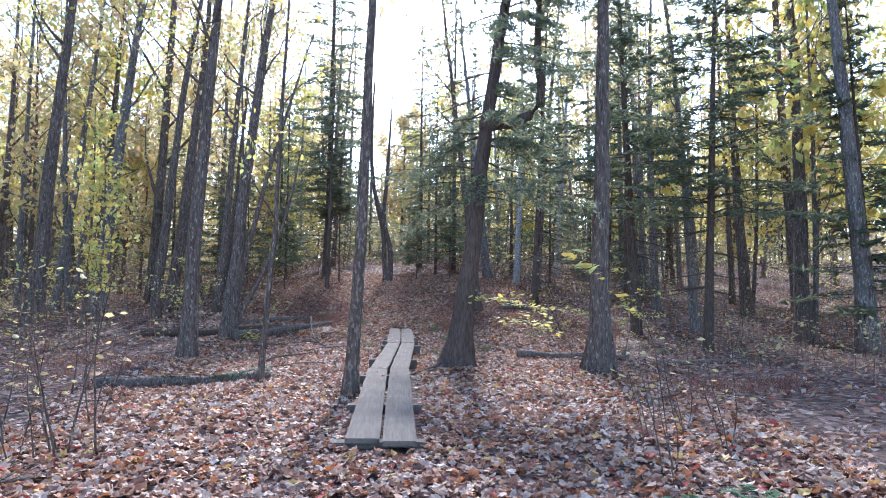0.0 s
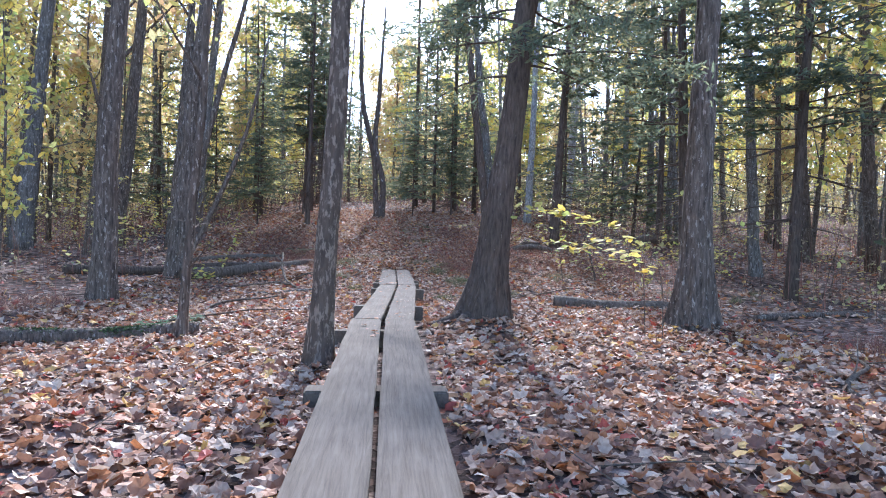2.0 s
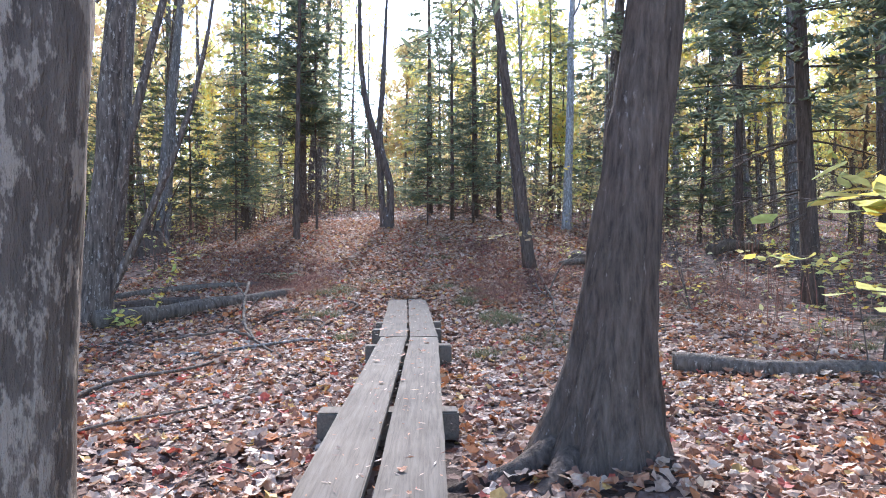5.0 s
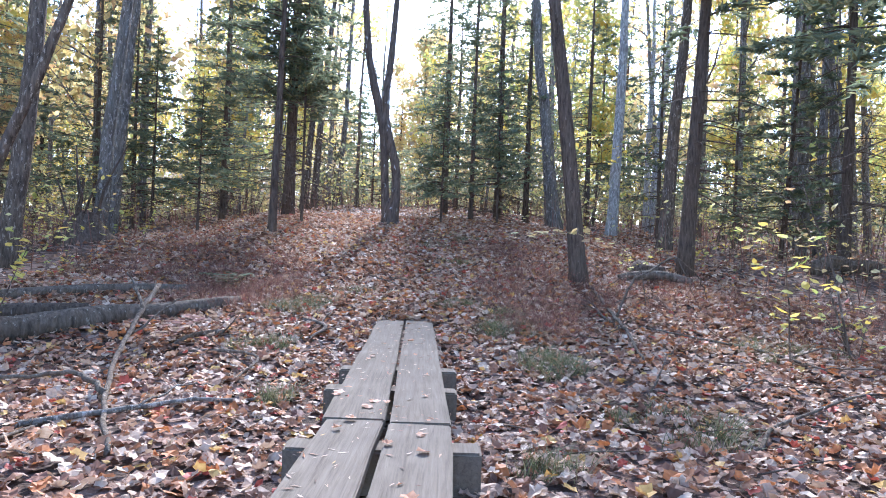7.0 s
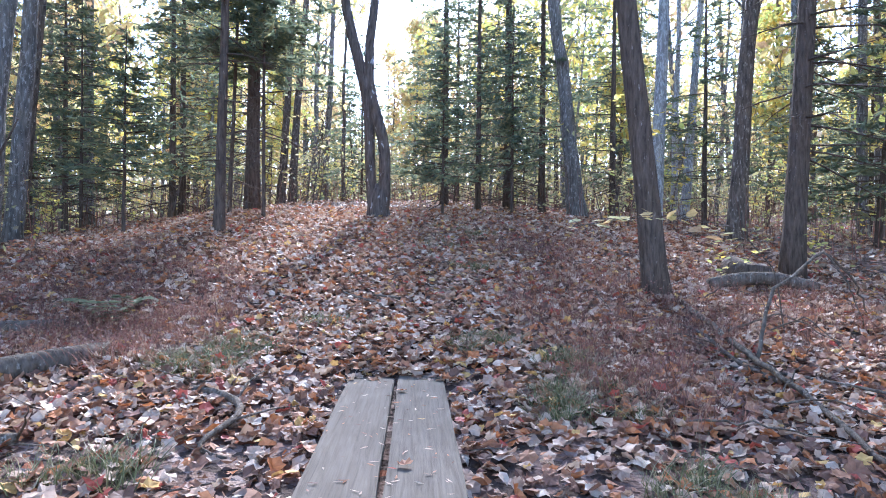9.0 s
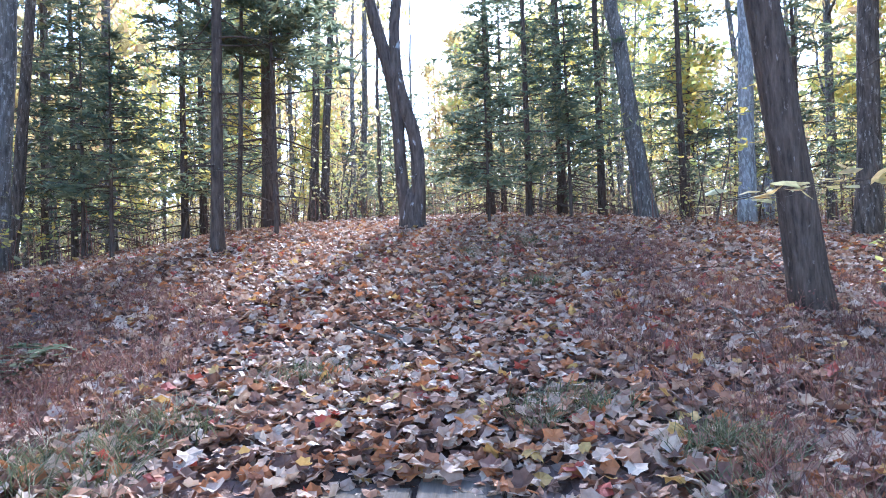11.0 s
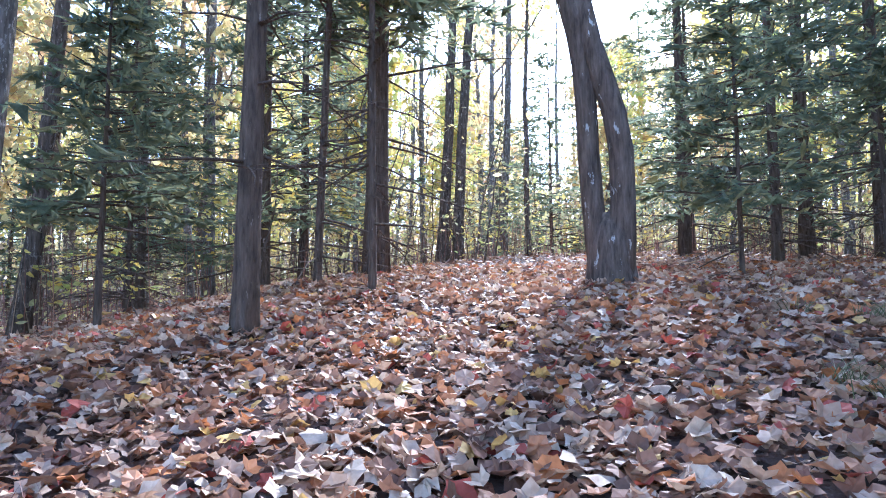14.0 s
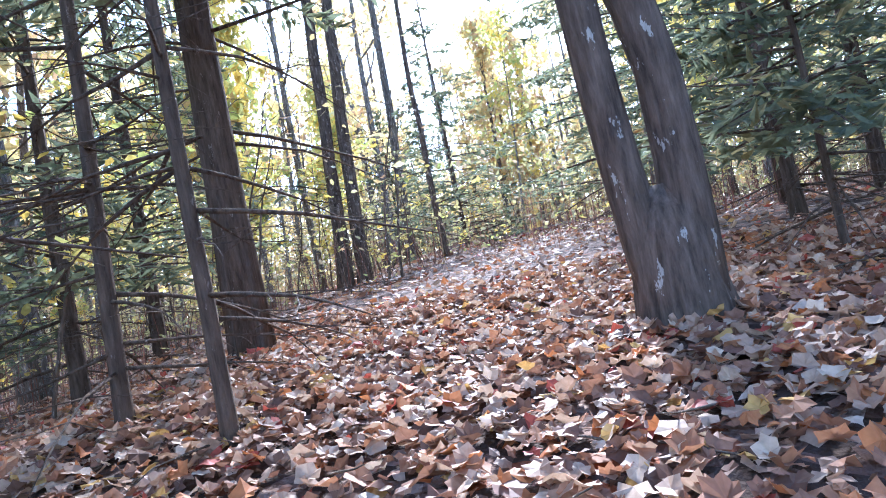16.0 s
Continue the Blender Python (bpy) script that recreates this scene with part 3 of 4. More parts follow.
# the double-stemmed tree at the top of the rise
twin = tagged(new("twin_trunk_tree"), "dark twin-trunked tree with pale bark scars near its foot", "tree")
tw = Tubes()
tw.add([(0.0, 0, -0.3), (0, 0, -0.1), (0, 0, 0.0), (0, 0, 0.1), (0, 0, 0.22), (0, 0, 0.4), (0, 0, 0.55), (0, 0, 0.68)], [0.215, 0.205, 0.195, 0.19, 0.18, 0.172, 0.15, 0.08], 36, 0.05, 0.4, 5)
part_of("trunk", tw.mesh("trunk", BARK_SCARRED), twin)
tw = Tubes()
tw.add([(-0.08, 0, 0.1), (-0.115, 0, 0.4), (-0.15, 0.0, 0.8), (-0.175, 0, 1.25), (-0.185, 0, 1.7), (-0.2, 0, 2.1), (-0.25, 0, 2.45), (-0.36, 0.0, 2.9), (-0.52, 0.05, 3.5), (-0.68, 0.1, 4.2), (-0.8, 0.1, 5.4), (-0.82, 0.2, 7), (-0.7, 0.3, 9.5)], [0.12, 0.112, 0.104, 0.1, 0.1, 0.105, 0.118, 0.11, 0.1, 0.09, 0.08, 0.06, 0.02], 28, 0.06)
part_of("stem", tw.mesh("stem", BARK_SCARRED), twin)
tw = Tubes()
tw.add([(0.08, -0.02, 0.1), (0.105, -0.02, 0.4), (0.125, -0.02, 0.8), (0.12, -0.02, 1.25), (0.07, -0.03, 1.6), (-0.03, -0.04, 1.95), (-0.13, -0.03, 2.3), (-0.2, 0, 2.7), (-0.2, 0, 3.4), (-0.12, 0.1, 4.2), (-0.05, 0.2, 5.5), (0.1, 0.2, 8.5)], [0.14, 0.13, 0.12, 0.115, 0.112, 0.11, 0.112, 0.1, 0.09, 0.085, 0.07, 0.02], 28, 0.06)
part_of("stem", tw.mesh("stem", BARK_SCARRED), twin)
put(twin, -0.68, 22.12)

# ---- conifers ----
DARK_SPRUCE = "dark green spruce with drooping boughs and bare lower twigs"
put(conifer("spruce_tree", 0.17, 10, 4.2, 1.9, "straight spruce trunk with dead lower twigs", dense=1.3, lean=0.02, sides=20, dead_below=1.2), -3.07, 19.9)
put(conifer("spruce_tree", 0.29, 23, 3.0, 2.5, "thick straight spruce trunk at the edge of the rise", dense=1.7, sides=24, dead_below=1.8, lean=0.01), -3.57, 23.75)
put(conifer("spruce_tree", 0.085, 8, 2.6, 1.6, DARK_SPRUCE, dense=1.9, dead_below=0.4, lean=0.03), -3.52, 21.93)
put(conifer("spruce_tree", 0.07, 7, 2.4, 1.5, DARK_SPRUCE, dense=1.9, dead_below=0.6), -2.74, 21.42)
for x, y, d, h, first, reach in ((-7.2, 23.6, 0.08, 5.5, 1.3, 1.6), (-5.6, 24.5, 0.16, 9, 0.9, 2.2), (-6.5, 27.5, 0.2, 11, 1.2, 2.4), (-8.6, 25.5, 0.15, 8, 0.8, 2.0), (-4.9, 20.6, 0.06, 3.6, 0.9, 1.2), (-9.4, 20.4, 0.14, 7, 1.0, 2.0),
                                 (0.62, 23.1, 0.05, 4.2, 0.75, 1.25), (1.6, 25.8, 0.15, 11, 0.8, 2.0), (0.9, 30.2, 0.25, 15, 1.0, 2.4), (2.7, 28.4, 0.24, 20, 1.0, 2.3), (3.6, 27.7, 0.2, 13, 1.6, 2.2), (2.2, 23.8, 0.07, 4.8, 0.9, 1.4), (5.9, 28.5, 0.2, 11, 1.0, 2.4), (7.4, 25.6, 0.14, 8, 1.0, 2.0), (-2.35, 36.2, 0.12, 7.2, 0.4, 2.7), (1.5, 34, 0.2, 10, 0.6, 2.5), (9, 24, 0.1, 6, 0.9, 1.6), (-11, 28, 0.2, 11, 1.0, 2.5)):
    put(conifer("spruce_tree", d, h, first, reach, DARK_SPRUCE, group="spruces on the rise", dense=1.25, dead_below=0.4, spray=0.19), x, y, sink=0.02)
HEMLOCK = "hemlock with hanging dark green boughs"
for x, y, d, h, first, reach, ln in ((7.4, 13.5, 0.33, 14, 3.3, 3.2, -0.05), (5.0, 17.7, 0.28, 13, 4.6, 2.2, 0.04), (9.2, 19.5, 0.24, 13, 5.0, 2.4, 0.0), (8.2, 10.4, 0.26, 13, 3.6, 3.0, 0.03)):
    put(conifer("hemlock_tree", d, h, first, reach, HEMLOCK, dense=1.7, dead_below=1.6, spray=0.24, lean=ln), x, y)

# ---- the wood behind ----
far_kinds = [broadleaf("forest_tree", d, h, ln, 0.2, bk, lf, lb, 8, 16, 0.03, 12, 0.22, nl, 0.3, 0.4, low_twigs=6, shape="diamond")
             for d, h, ln, bk, lf, lb, nl in ((0.28, 17, 0.03, BARK_GREY, GOLD, "tall grey autumn tree with golden leaves", 1500), (0.2, 15, -0.03, BARK, YELLOW, "slender autumn tree with yellow leaves", 1500), (0.34, 18, 0.05, BARK, GOLD, "tall dark autumn tree thinly leaved", 800),
                                          (0.14, 12, 0.06, BARK_GREY, YELLOW, "thin young tree with yellow leaves", 1000), (0.22, 16, 0.0, BARK_GREY, None, "bare grey tree in the wood", 0))]
far_firs = [conifer("forest_spruce", d, h, f0, r, "dark spruce standing in the wood", dense=0.8, spray=0.34) for d, h, f0, r in ((0.22, 13, 1.5, 2.6), (0.16, 9, 0.8, 2.2))]
far_rng = np.random.default_rng(21)
placed = [(-40.0, -40.0)]
for k, ob in enumerate(far_kinds + far_firs):
    put(ob, -24 + 8 * k, 52 + 3 * (k % 3))
    placed.append((-24 + 8 * k, 52 + 3 * (k % 3)))
made = 0
while made < 350:
    x, y = far_rng.uniform(-45, 45), far_rng.uniform(-14, 74)
    if y < 10 and abs(x) < 14 - 0.2 * y:
        continue
    if abs(x + 0.02 * y) < 6 + 0.05 * y and y < 29 or abs(x) < 12 and y < 20 or -4.2 < x - 0.06 * (y - 29) < 1.8 and y < 55:
        continue
    if min((x - a) ** 2 + (y - b) ** 2 for a, b in placed) < 1.6:
        continue
    placed.append((x, y))
    fir = far_rng.random() < (0.16 if x > -8 else 0.08)
    src = far_firs[far_rng.integers(2)] if fir else far_kinds[far_rng.integers(5)]
    s = far_rng.uniform(0.75, 1.2)
    copy_thing(src, pose(x, y, gz(x, y) - 0.05, far_rng.uniform(-3, 3), far_rng.uniform(-3, 3), far_rng.uniform(0, 360)) @ Matrix.Diagonal((s, s, s, 1)))
    made += 1

for x, y, h, lf, n, sz, d in ((-0.6, 60, 15, GOLD, 2200, 0.36, 0.3), (1.4, 57, 12, GOLD, 1600, 0.34, 0.22), (-2.6, 63, 13, GOLD, 1600, 0.34, 0.24), (0.3, 66, 17, GOLD, 2000, 0.38, 0.3), (-7.8, 34.5, 7.5, YELLOW, 2600, 0.17, 0.12), (-9.5, 36, 8, GOLD, 2200, 0.18, 0.14), (-5.9, 37, 6, YELLOW, 1500, 0.17, 0.1), (-9.0, 12.4, 6.6, YELLOW, 600, 0.17, 0.1), (-8.2, 11.5, 5.5, YELLOW, 500, 0.15, 0.08), (6.8, 31, 9, YELLOW, 2200, 0.2, 0.15), (12, 31, 10, YELLOW, 2600, 0.22, 0.16), (16, 24, 9, GOLD, 2200, 0.2, 0.15), (-13, 26, 9, GOLD, 2200, 0.2, 0.15), (3.5, 44, 9, GOLD, 1800, 0.25, 0.15)):
    put(broadleaf("autumn_tree", d, h, 0.02, 0.1, BARK, lf, "young tree full of bright golden yellow leaves", 8, 16, 0.03, 14, 0.2, n, sz, 0.3), x, y)


# ---- undergrowth ----
def sapling(name, height, leaves, size, leaf, label, stems=1, spread_r=0.25):
    root = tagged(new(name), label, "sapling", "saplings under the trees")
    tubes, tips = Tubes(), []
    for k in range(stems):
        a = rng.uniform(0, 2 * np.pi)
        base = (rng.uniform(-0.08, 0.08) * stems * 0.5, rng.uniform(-0.08, 0.08) * stems * 0.5, -0.08)
        st = crooked(base, (np.cos(a) * spread_r, np.sin(a) * spread_r, 1), height * rng.uniform(0.7, 1), 9, 0.07)
        tubes.add(st, np.linspace(0.004 + height * 0.004, 0.002, 9), 5)
        for j in range(3, 9):
            for _ in range(2):
                b = rng.uniform(0, 2 * np.pi)
                tw_ = crooked(st[j], (np.cos(b), np.sin(b), 0.25), height * rng.uniform(0.15, 0.35), 5, 0.12)
                tubes.add(tw_, np.linspace(0.004, 0.0015, 5), 3)
                tips += list(tw_[1:])
    tagged(part_of("stem", tubes.mesh("stem", BARK), root), kind="stuff")
    tips = np.array(tips)
    if leaves:
        at = tips[rng.integers(0, len(tips), leaves)] + rng.normal(0, 0.03, (leaves, 3))
        v, f = leaf_cloud(at, rng.uniform(0.7, 1.3, leaves) * size, "oval", 0.35, 0.2)
        part_of("foliage", mesh_from("foliage", v, f, leaf), root)
    return root


LBL = "thin sapling with sparse pale yellow leaves"
kinds = [sapling("sapling", 1.6, 60, 0.1, YELLOW, LBL), sapling("sapling", 2.4, 80, 0.1, YELLOW, LBL), sapling("sapling", 1.0, 40, 0.09, YELLOW, LBL, 2, 0.5),
         sapling("sapling", 1.5, 8, 0.08, GOLD, "bare thin sapling with a few leaves", 3, 0.3), sapling("sapling", 2.8, 30, 0.09, GOLD, "tall thin sapling with a few golden leaves", 2, 0.2)]
for k, (ob, (x, y)) in enumerate(zip(kinds, ((-3.9, 12.4), (-5.5, 2.2), (4.9, 12.8), (-3.2, 1.2), (-4.6, 3.6)))):
    put(ob, x, y)
sap_rng = np.random.default_rng(5)
count = 0
while count < 275:
    x, y = sap_rng.uniform(-26, 28), sap_rng.uniform(0, 46)
    if abs(x) < 4.6 and y < 9 or abs(x) < 4.0 and y < 22 or -3.6 < x < 3.4 and y < 26:
        continue
    if -4.6 > x > -6 and y < 5:
        continue
    s = sap_rng.uniform(0.7, 1.25) * (1.0 if y < 22 else 1.5)
    pick = kinds[sap_rng.choice(5, p=(0.24, 0.2, 0.26, 0.2, 0.1))]
    copy_thing(pick, pose(x, y, gz(x, y), 0, 0, sap_rng.uniform(0, 360)) @ Matrix.Diagonal((s, s, s, 1)))
    count += 1
sprig = sapling("sapling", 0.5, 30, 0.15, YELLOW, "low sprig of bright yellow leaves by a log", 2, 0.6)
put(sprig, -4.15, 11.75)
for x, y, k, s in ((-2.7, -0.3, 3, 1.3), (-2.95, -0.1, 4, 0.75), (2.4, -0.8, 3, 0.8), (3.2, -0.2, 3, 0.85), (-3.1, -0.4, 3, 0.9), (-3.7, 0.2, 3, 1.1), (2.6, 0.2, 3, 0.7), (3.1, 0.5, 3, 0.8), (3.9, 17.2, 2, 0.9), (5.2, 17.9, 2, 1.0), (4.4, 8.9, 1, 0.6), (6.0, 9.6, 1, 0.8), (-2.4, 31, 2, 1.2), (-1.6, 30, 2, 1.0), (-3.2, 27.5, 2, 1.1), (0.2, 33, 2, 1.3), (-5.2, 26.5, 1, 1.1), (-4.6, 28, 1, 1.2)):
    copy_thing(kinds[k], pose(x, y, gz(x, y), 0, 0, 40 * x) @ Matrix.Diagonal((s, s, s, 1)))


def leafy_branch(name, points, n, size, leaf, label, r=0.008):
    """A long thin branch that reaches over the ground, with its leaves set flat along it."""
    root = tagged(new(name), label, "branch")
    base = Vector(points[0])
    root.location = base
    line = np.array(points, float) - np.array(base)
    u = np.linspace(0, 1, 16)
    fine = np.stack([np.interp(u, np.linspace(0, 1, len(line)), line[:, c]) for c in range(3)], -1)
    tubes, tips = Tubes(), []
    tubes.add(fine, np.linspace(r, 0.002, 16), 5)
    for j in range(6, 16):
        for side in (-1, 1):
            d = fine[min(j + 1, 15)] - fine[j - 1]
            a = math.atan2(d[1], d[0]) + side * rng.uniform(0.5, 1.1)
            t_ = crooked(fine[j], (math.cos(a), math.sin(a), -0.05), rng.uniform(0.2, 0.45), 5, 0.08)
            tubes.add(t_, np.linspace(0.004, 0.0015, 5), 3)
            tips += list(t_[1:])
    tagged(part_of("stem", tubes.mesh("stem", BARK), root), kind="stuff")
    tips = np.array(tips)
    at = tips[rng.integers(0, len(tips), n)] + rng.normal(0, 0.02, (n, 3))
    v, f = leaf_cloud(at, rng.uniform(0.7, 1.3, n) * size, "oval", 0.25, 0.15)
    part_of("foliage", mesh_from("foliage", v, f, leaf), root)
    return root


def over(x, y, h):
    return (x, y, gz(x, y) + h)


SPRAY_LABEL = "low beech branch with flat sprays of yellow leaves"
leafy_branch("leafy_branch", [over(2.9, 4.9, -0.05), over(2.82, 4.8, 0.75), over(2.45, 4.6, 1.25), over(1.95, 4.35, 1.42), over(1.45, 4.2, 1.42)], 70, 0.115, YELLOW, SPRAY_LABEL, 0.006)
leafy_branch("leafy_branch", [over(3.1, 4.9, -0.05), over(3.05, 4.8, 0.6), over(2.7, 4.6, 0.95), over(2.3, 4.4, 1.1), over(1.85, 4.25, 1.1)], 60, 0.115, YELLOW, SPRAY_LABEL, 0.006)
leafy_branch("leafy_branch", [over(2.3, -1.2, -0.05), over(2.15, -1.2, 1.1), over(1.95, -1.25, 1.6), over(1.6, -1.3, 1.78), over(1.3, -1.4, 1.8)], 16, 0.11, YELLOW, "thin sapling branch with a few yellow leaves", 0.005)
leafy_branch("leafy_branch", [over(4.6, 8.3, -0.05), over(4.5, 8.3, 0.6), over(4.3, 8.2, 1.05), over(3.8, 8.0, 1.2), over(3.3, 7.8, 1.18)], 50, 0.12, YELLOW, SPRAY_LABEL)
leafy_branch("leafy_branch", [over(3.4, 15.1, -0.05), over(3.3, 15.1, 0.6), over(2.9, 15.0, 0.98), over(2.25, 14.9, 1.08), over(1.5, 14.8, 1.0)], 40, 0.13, GOLD, "thin branch with a few golden leaves")

# ---- logs, sticks and stumps ----
def fallen(name, a, b, r0, r1, mat, label, lift=0.0, twigs=0, sides=12):
    root = tagged(new(name), label, "fallen log" if r0 > 0.05 else "dead branch")
    base = over(a[0], a[1], 0)
    root.location = base
    u = np.linspace(0, 1, 14)
    xs, ys = a[0] + (b[0] - a[0]) * u, a[1] + (b[1] - a[1]) * u
    k = 0.02 + 0.25 * (1 - min(r0 / 0.05, 1))
    xs, ys = xs + k * np.sin(u * 7 + a[0]), ys + k * np.sin(u * 5 + a[1])
    z = ground_z(xs, ys) + np.linspace(r0, r1, 14) * 0.7 + lift * np.sin(u * np.pi)
    pts = np.stack([xs, ys, z], -1) - np.array(base)
    tubes = Tubes()
    tubes.add(pts, np.linspace(r0, r1, 14), sides, 0.07)
    part_of("stem", tubes.mesh("stem", mat), root)
    for _ in range(twigs):
        j = rng.integers(3, 13)
        tb_ = Tubes()
        an = rng.uniform(0, 2 * np.pi)
        tb_.add(crooked(pts[j], (np.cos(an), np.sin(an), 0.3), rng.uniform(0.4, 0.9), 7, 0.16, -0.05), np.linspace(r1 * 0.6 + 0.003, 0.002, 7), 5)
        part_of("side_branch", tb_.mesh("side_branch", mat), root)
    return root


fallen("fallen_log", (-4.6, 11.9), (-2.15, 14.45), 0.17, 0.08, DEADWOOD, "grey rotting log lying across the leaves")
fallen("fallen_log", (-5.4, 13.9), (-2.9, 15.2), 0.09, 0.07, DEADWOOD, "thin grey log half sunk in leaves")
fallen("fallen_log", (-7.4, 12.6), (-3.6, 13.6), 0.12, 0.09, BARK_DARK, "dark fallen log behind the leaning maples", twigs=4)
fallen("fallen_log", (2.8, 8.75), (5.2, 7.95), 0.12, 0.09, DEADWOOD, "brown fallen log half buried in leaves", -0.05)
moss_log = fallen("fallen_log", (-4.7, 4.25), (-2.15, 5.05), 0.11, 0.08, BARK, "fallen log with patches of moss")
u = rng.uniform(0, 1, 2600)
u = u[np.sin(u * 19) + rng.normal(0, 0.5, len(u)) > -0.2]
a = rng.normal(0, 0.8, len(u))
mx, my = -4.7 + 2.55 * u, 4.25 + 0.8 * u
mr = 0.11 - 0.03 * u
mp = np.stack([mx + mr * np.sin(a) * -0.3, my - mr * np.sin(a) * 0.95, ground_z(mx, my) + mr * (0.7 + np.cos(a))], -1) - np.array(moss_log.location)
v, f = leaf_cloud(mp, rng.uniform(0.02, 0.05, len(u)), "diamond", 0.7, 0.2)
tagged(part_of("moss", mesh_from("moss", v, f, MOSS), moss_log, "soft green moss"), kind="stuff")
fallen("fallen_log", (7.9, 18.5), (10.6, 20.4), 0.17, 0.14, DEADWOOD, "pale fallen trunk in the wood", 0.1)
fallen("fallen_log", (3.55, 16.95), (4.75, 16.75), 0.08, 0.07, DEADWOOD, "pale weathered log end beside a stump", 0.12)
fallen("fallen_log", (5.6, 7.2), (9.5, 8.6), 0.06, 0.04, BARK, "thin fallen pole among the leaves")
for a, b, r in (((-1.15, 13.6), (-0.72, 12.85), 0.028), ((-2.1, 12.55), (-1.82, 13.05), 0.03), ((-3.2, 4.6), (-1.1, 8.3), 0.018), ((-2.9, 7.8), (-1.9, 10.2), 0.025), ((3.0, 13.2), (2.1, 16.4), 0.022), ((4.5, 12.0), (2.2, 14.9), 0.018), ((2.2, 10.3), (4.2, 11.4), 0.018), ((-3.2, -2.4), (-2.5, -1.0), 0.03), ((3.5, 2.1), (4.6, 4.3), 0.025), ((-1.9, 12.3), (-1.0, 11.5), 0.018), ((-0.35, 15.9), (-0.5, 16.4), 0.016), ((-0.25, 16.4), (-0.1, 15.9), 0.016)):
    fallen("dead_branch", a, b, r, r * 0.4, DEADWOOD, "grey dead branch lying on fallen leaves", 0.06, 2 if r > 0.02 else 1, 7)


def stick(label, lines, mat):
    """A dead branch: a main line and its forks, each a row of (x, y, height over the ground) with two radii."""
    root = tagged(new("dead_branch"), label, "dead branch")
    base = np.array(over(*lines[0][0][0][:2], 0))
    root.location = base
    for k, (line, r0, r1) in enumerate(lines):
        pts = np.array([over(*p) for p in line]) - base
        u = np.linspace(0, len(pts) - 1, 5 * len(pts))
        fine = np.stack([np.interp(u, np.arange(len(pts)), pts[:, c]) for c in range(3)], -1)
        fine[1:-1] = (fine[:-2] + fine[1:-1] * 2 + fine[2:]) / 4 + rng.normal(0, 0.008, (len(fine) - 2, 3))
        tb_ = Tubes()
        tb_.add(fine, np.linspace(r0, r1, len(fine)), 8, 0.08)
        part_of("side_branch" if k else "stem", tb_.mesh("stem", mat), root)
    return root


stick("bleached forked branch propped on a grey log", [
    ([(-1.38, 9.55, 0.03), (-1.98, 10.72, 0.07), (-2.3, 11.5, 0.12), (-2.55, 12.4, 0.3), (-2.7, 13.3, 0.5)], 0.017, 0.026),
    ([(-1.98, 10.72, 0.07), (-2.35, 11.05, 0.14), (-2.64, 11.06, 0.12), (-3.4, 11.0, 0.04)], 0.022, 0.012),
    ([(-2.6, 12.7, 0.38), (-2.85, 13.1, 0.5), (-3.0, 13.2, 0.62)], 0.018, 0.006),
    ([(-2.5, 12.2, 0.24), (-2.3, 12.7, 0.42), (-2.1, 12.9, 0.5)], 0.012, 0.004)], DEADWOOD)
stick("dark thin dead branch curving over the leaves", [
    ([(-2.7, 9.75, 0.03), (-1.99, 10.06, 0.05), (-1.4, 10.55, 0.08), (-0.96, 10.84, 0.03)], 0.026, 0.012),
    ([(-1.6, 10.4, 0.07), (-1.5, 10.9, 0.1), (-1.3, 11.2, 0.03)], 0.01, 0.004)], BARK_GREY)
stick("long grey dead branch lying beside the trail", [
    ([(2.85, 16.0, 0.05), (2.75, 14.8, 0.06), (2.62, 13.5, 0.07), (2.42, 12.4, 0.03)], 0.03, 0.014),
    ([(2.7, 14.3, 0.06), (3.1, 14.8, 0.5), (3.85, 15.3, 0.75), (4.3, 15.5, 0.38), (4.5, 15.6, 0.0)], 0.016, 0.008),
    ([(3.85, 15.3, 0.75), (3.95, 15.1, 0.5), (4.1, 15.1, 0.1)], 0.009, 0.004)], DEADWOOD)
for k in range(22):
    sx, sy = rng.uniform(1.6, 6.5), rng.uniform(11, 17.5)
    sa, sl = rng.uniform(0, 2 * np.pi), rng.uniform(0.5, 1.2)
    stick("thin dead stick among brush", [([(sx, sy, 0.0), (sx + sl * 0.5 * math.cos(sa), sy + sl * 0.5 * math.sin(sa), rng.uniform(0.05, 0.3)), (sx + sl * math.cos(sa), sy + sl * math.sin(sa), rng.uniform(0.0, 0.4))], 0.009, 0.003)], DEADWOOD)
for k in range(14):
    sx, sy = rng.uniform(-5.5, -1.6), rng.uniform(9, 15)
    sa, sl = rng.uniform(0, 2 * np.pi), rng.uniform(0.5, 1.3)
    stick("thin dead stick on fallen leaves", [([(sx, sy, 0.02), (sx + sl * 0.5 * math.cos(sa), sy + sl * 0.5 * math.sin(sa), rng.uniform(0.03, 0.15)), (sx + sl * math.cos(sa), sy + sl * math.sin(sa), 0.02)], 0.011, 0.004)], DEADWOOD)
stump = tagged(new("stump"), "short rotten stump among brush", "stump")
st_ = Tubes()
st_.add([(0, 0, -0.15), (0, 0, 0), (0.02, 0, 0.12), (0.02, 0.01, 0.26), (0.03, 0, 0.3)], [0.27, 0.26, 0.23, 0.21, 0.16], 20, 0.12, 0.3)
part_of("trunk", st_.mesh("trunk", BARK_DARK), stump)
put(stump, 4.15, 17.3)
rootball = tagged(new("stump"), "broken stump with splintered dead stems", "stump")
rb = Tubes()
rb.add([(0, 0, -0.2), (0, 0, 0.1), (0, 0, 0.35), (0.03, 0, 0.6)], [0.42, 0.36, 0.27, 0.12], 20, 0.16, 0.4)
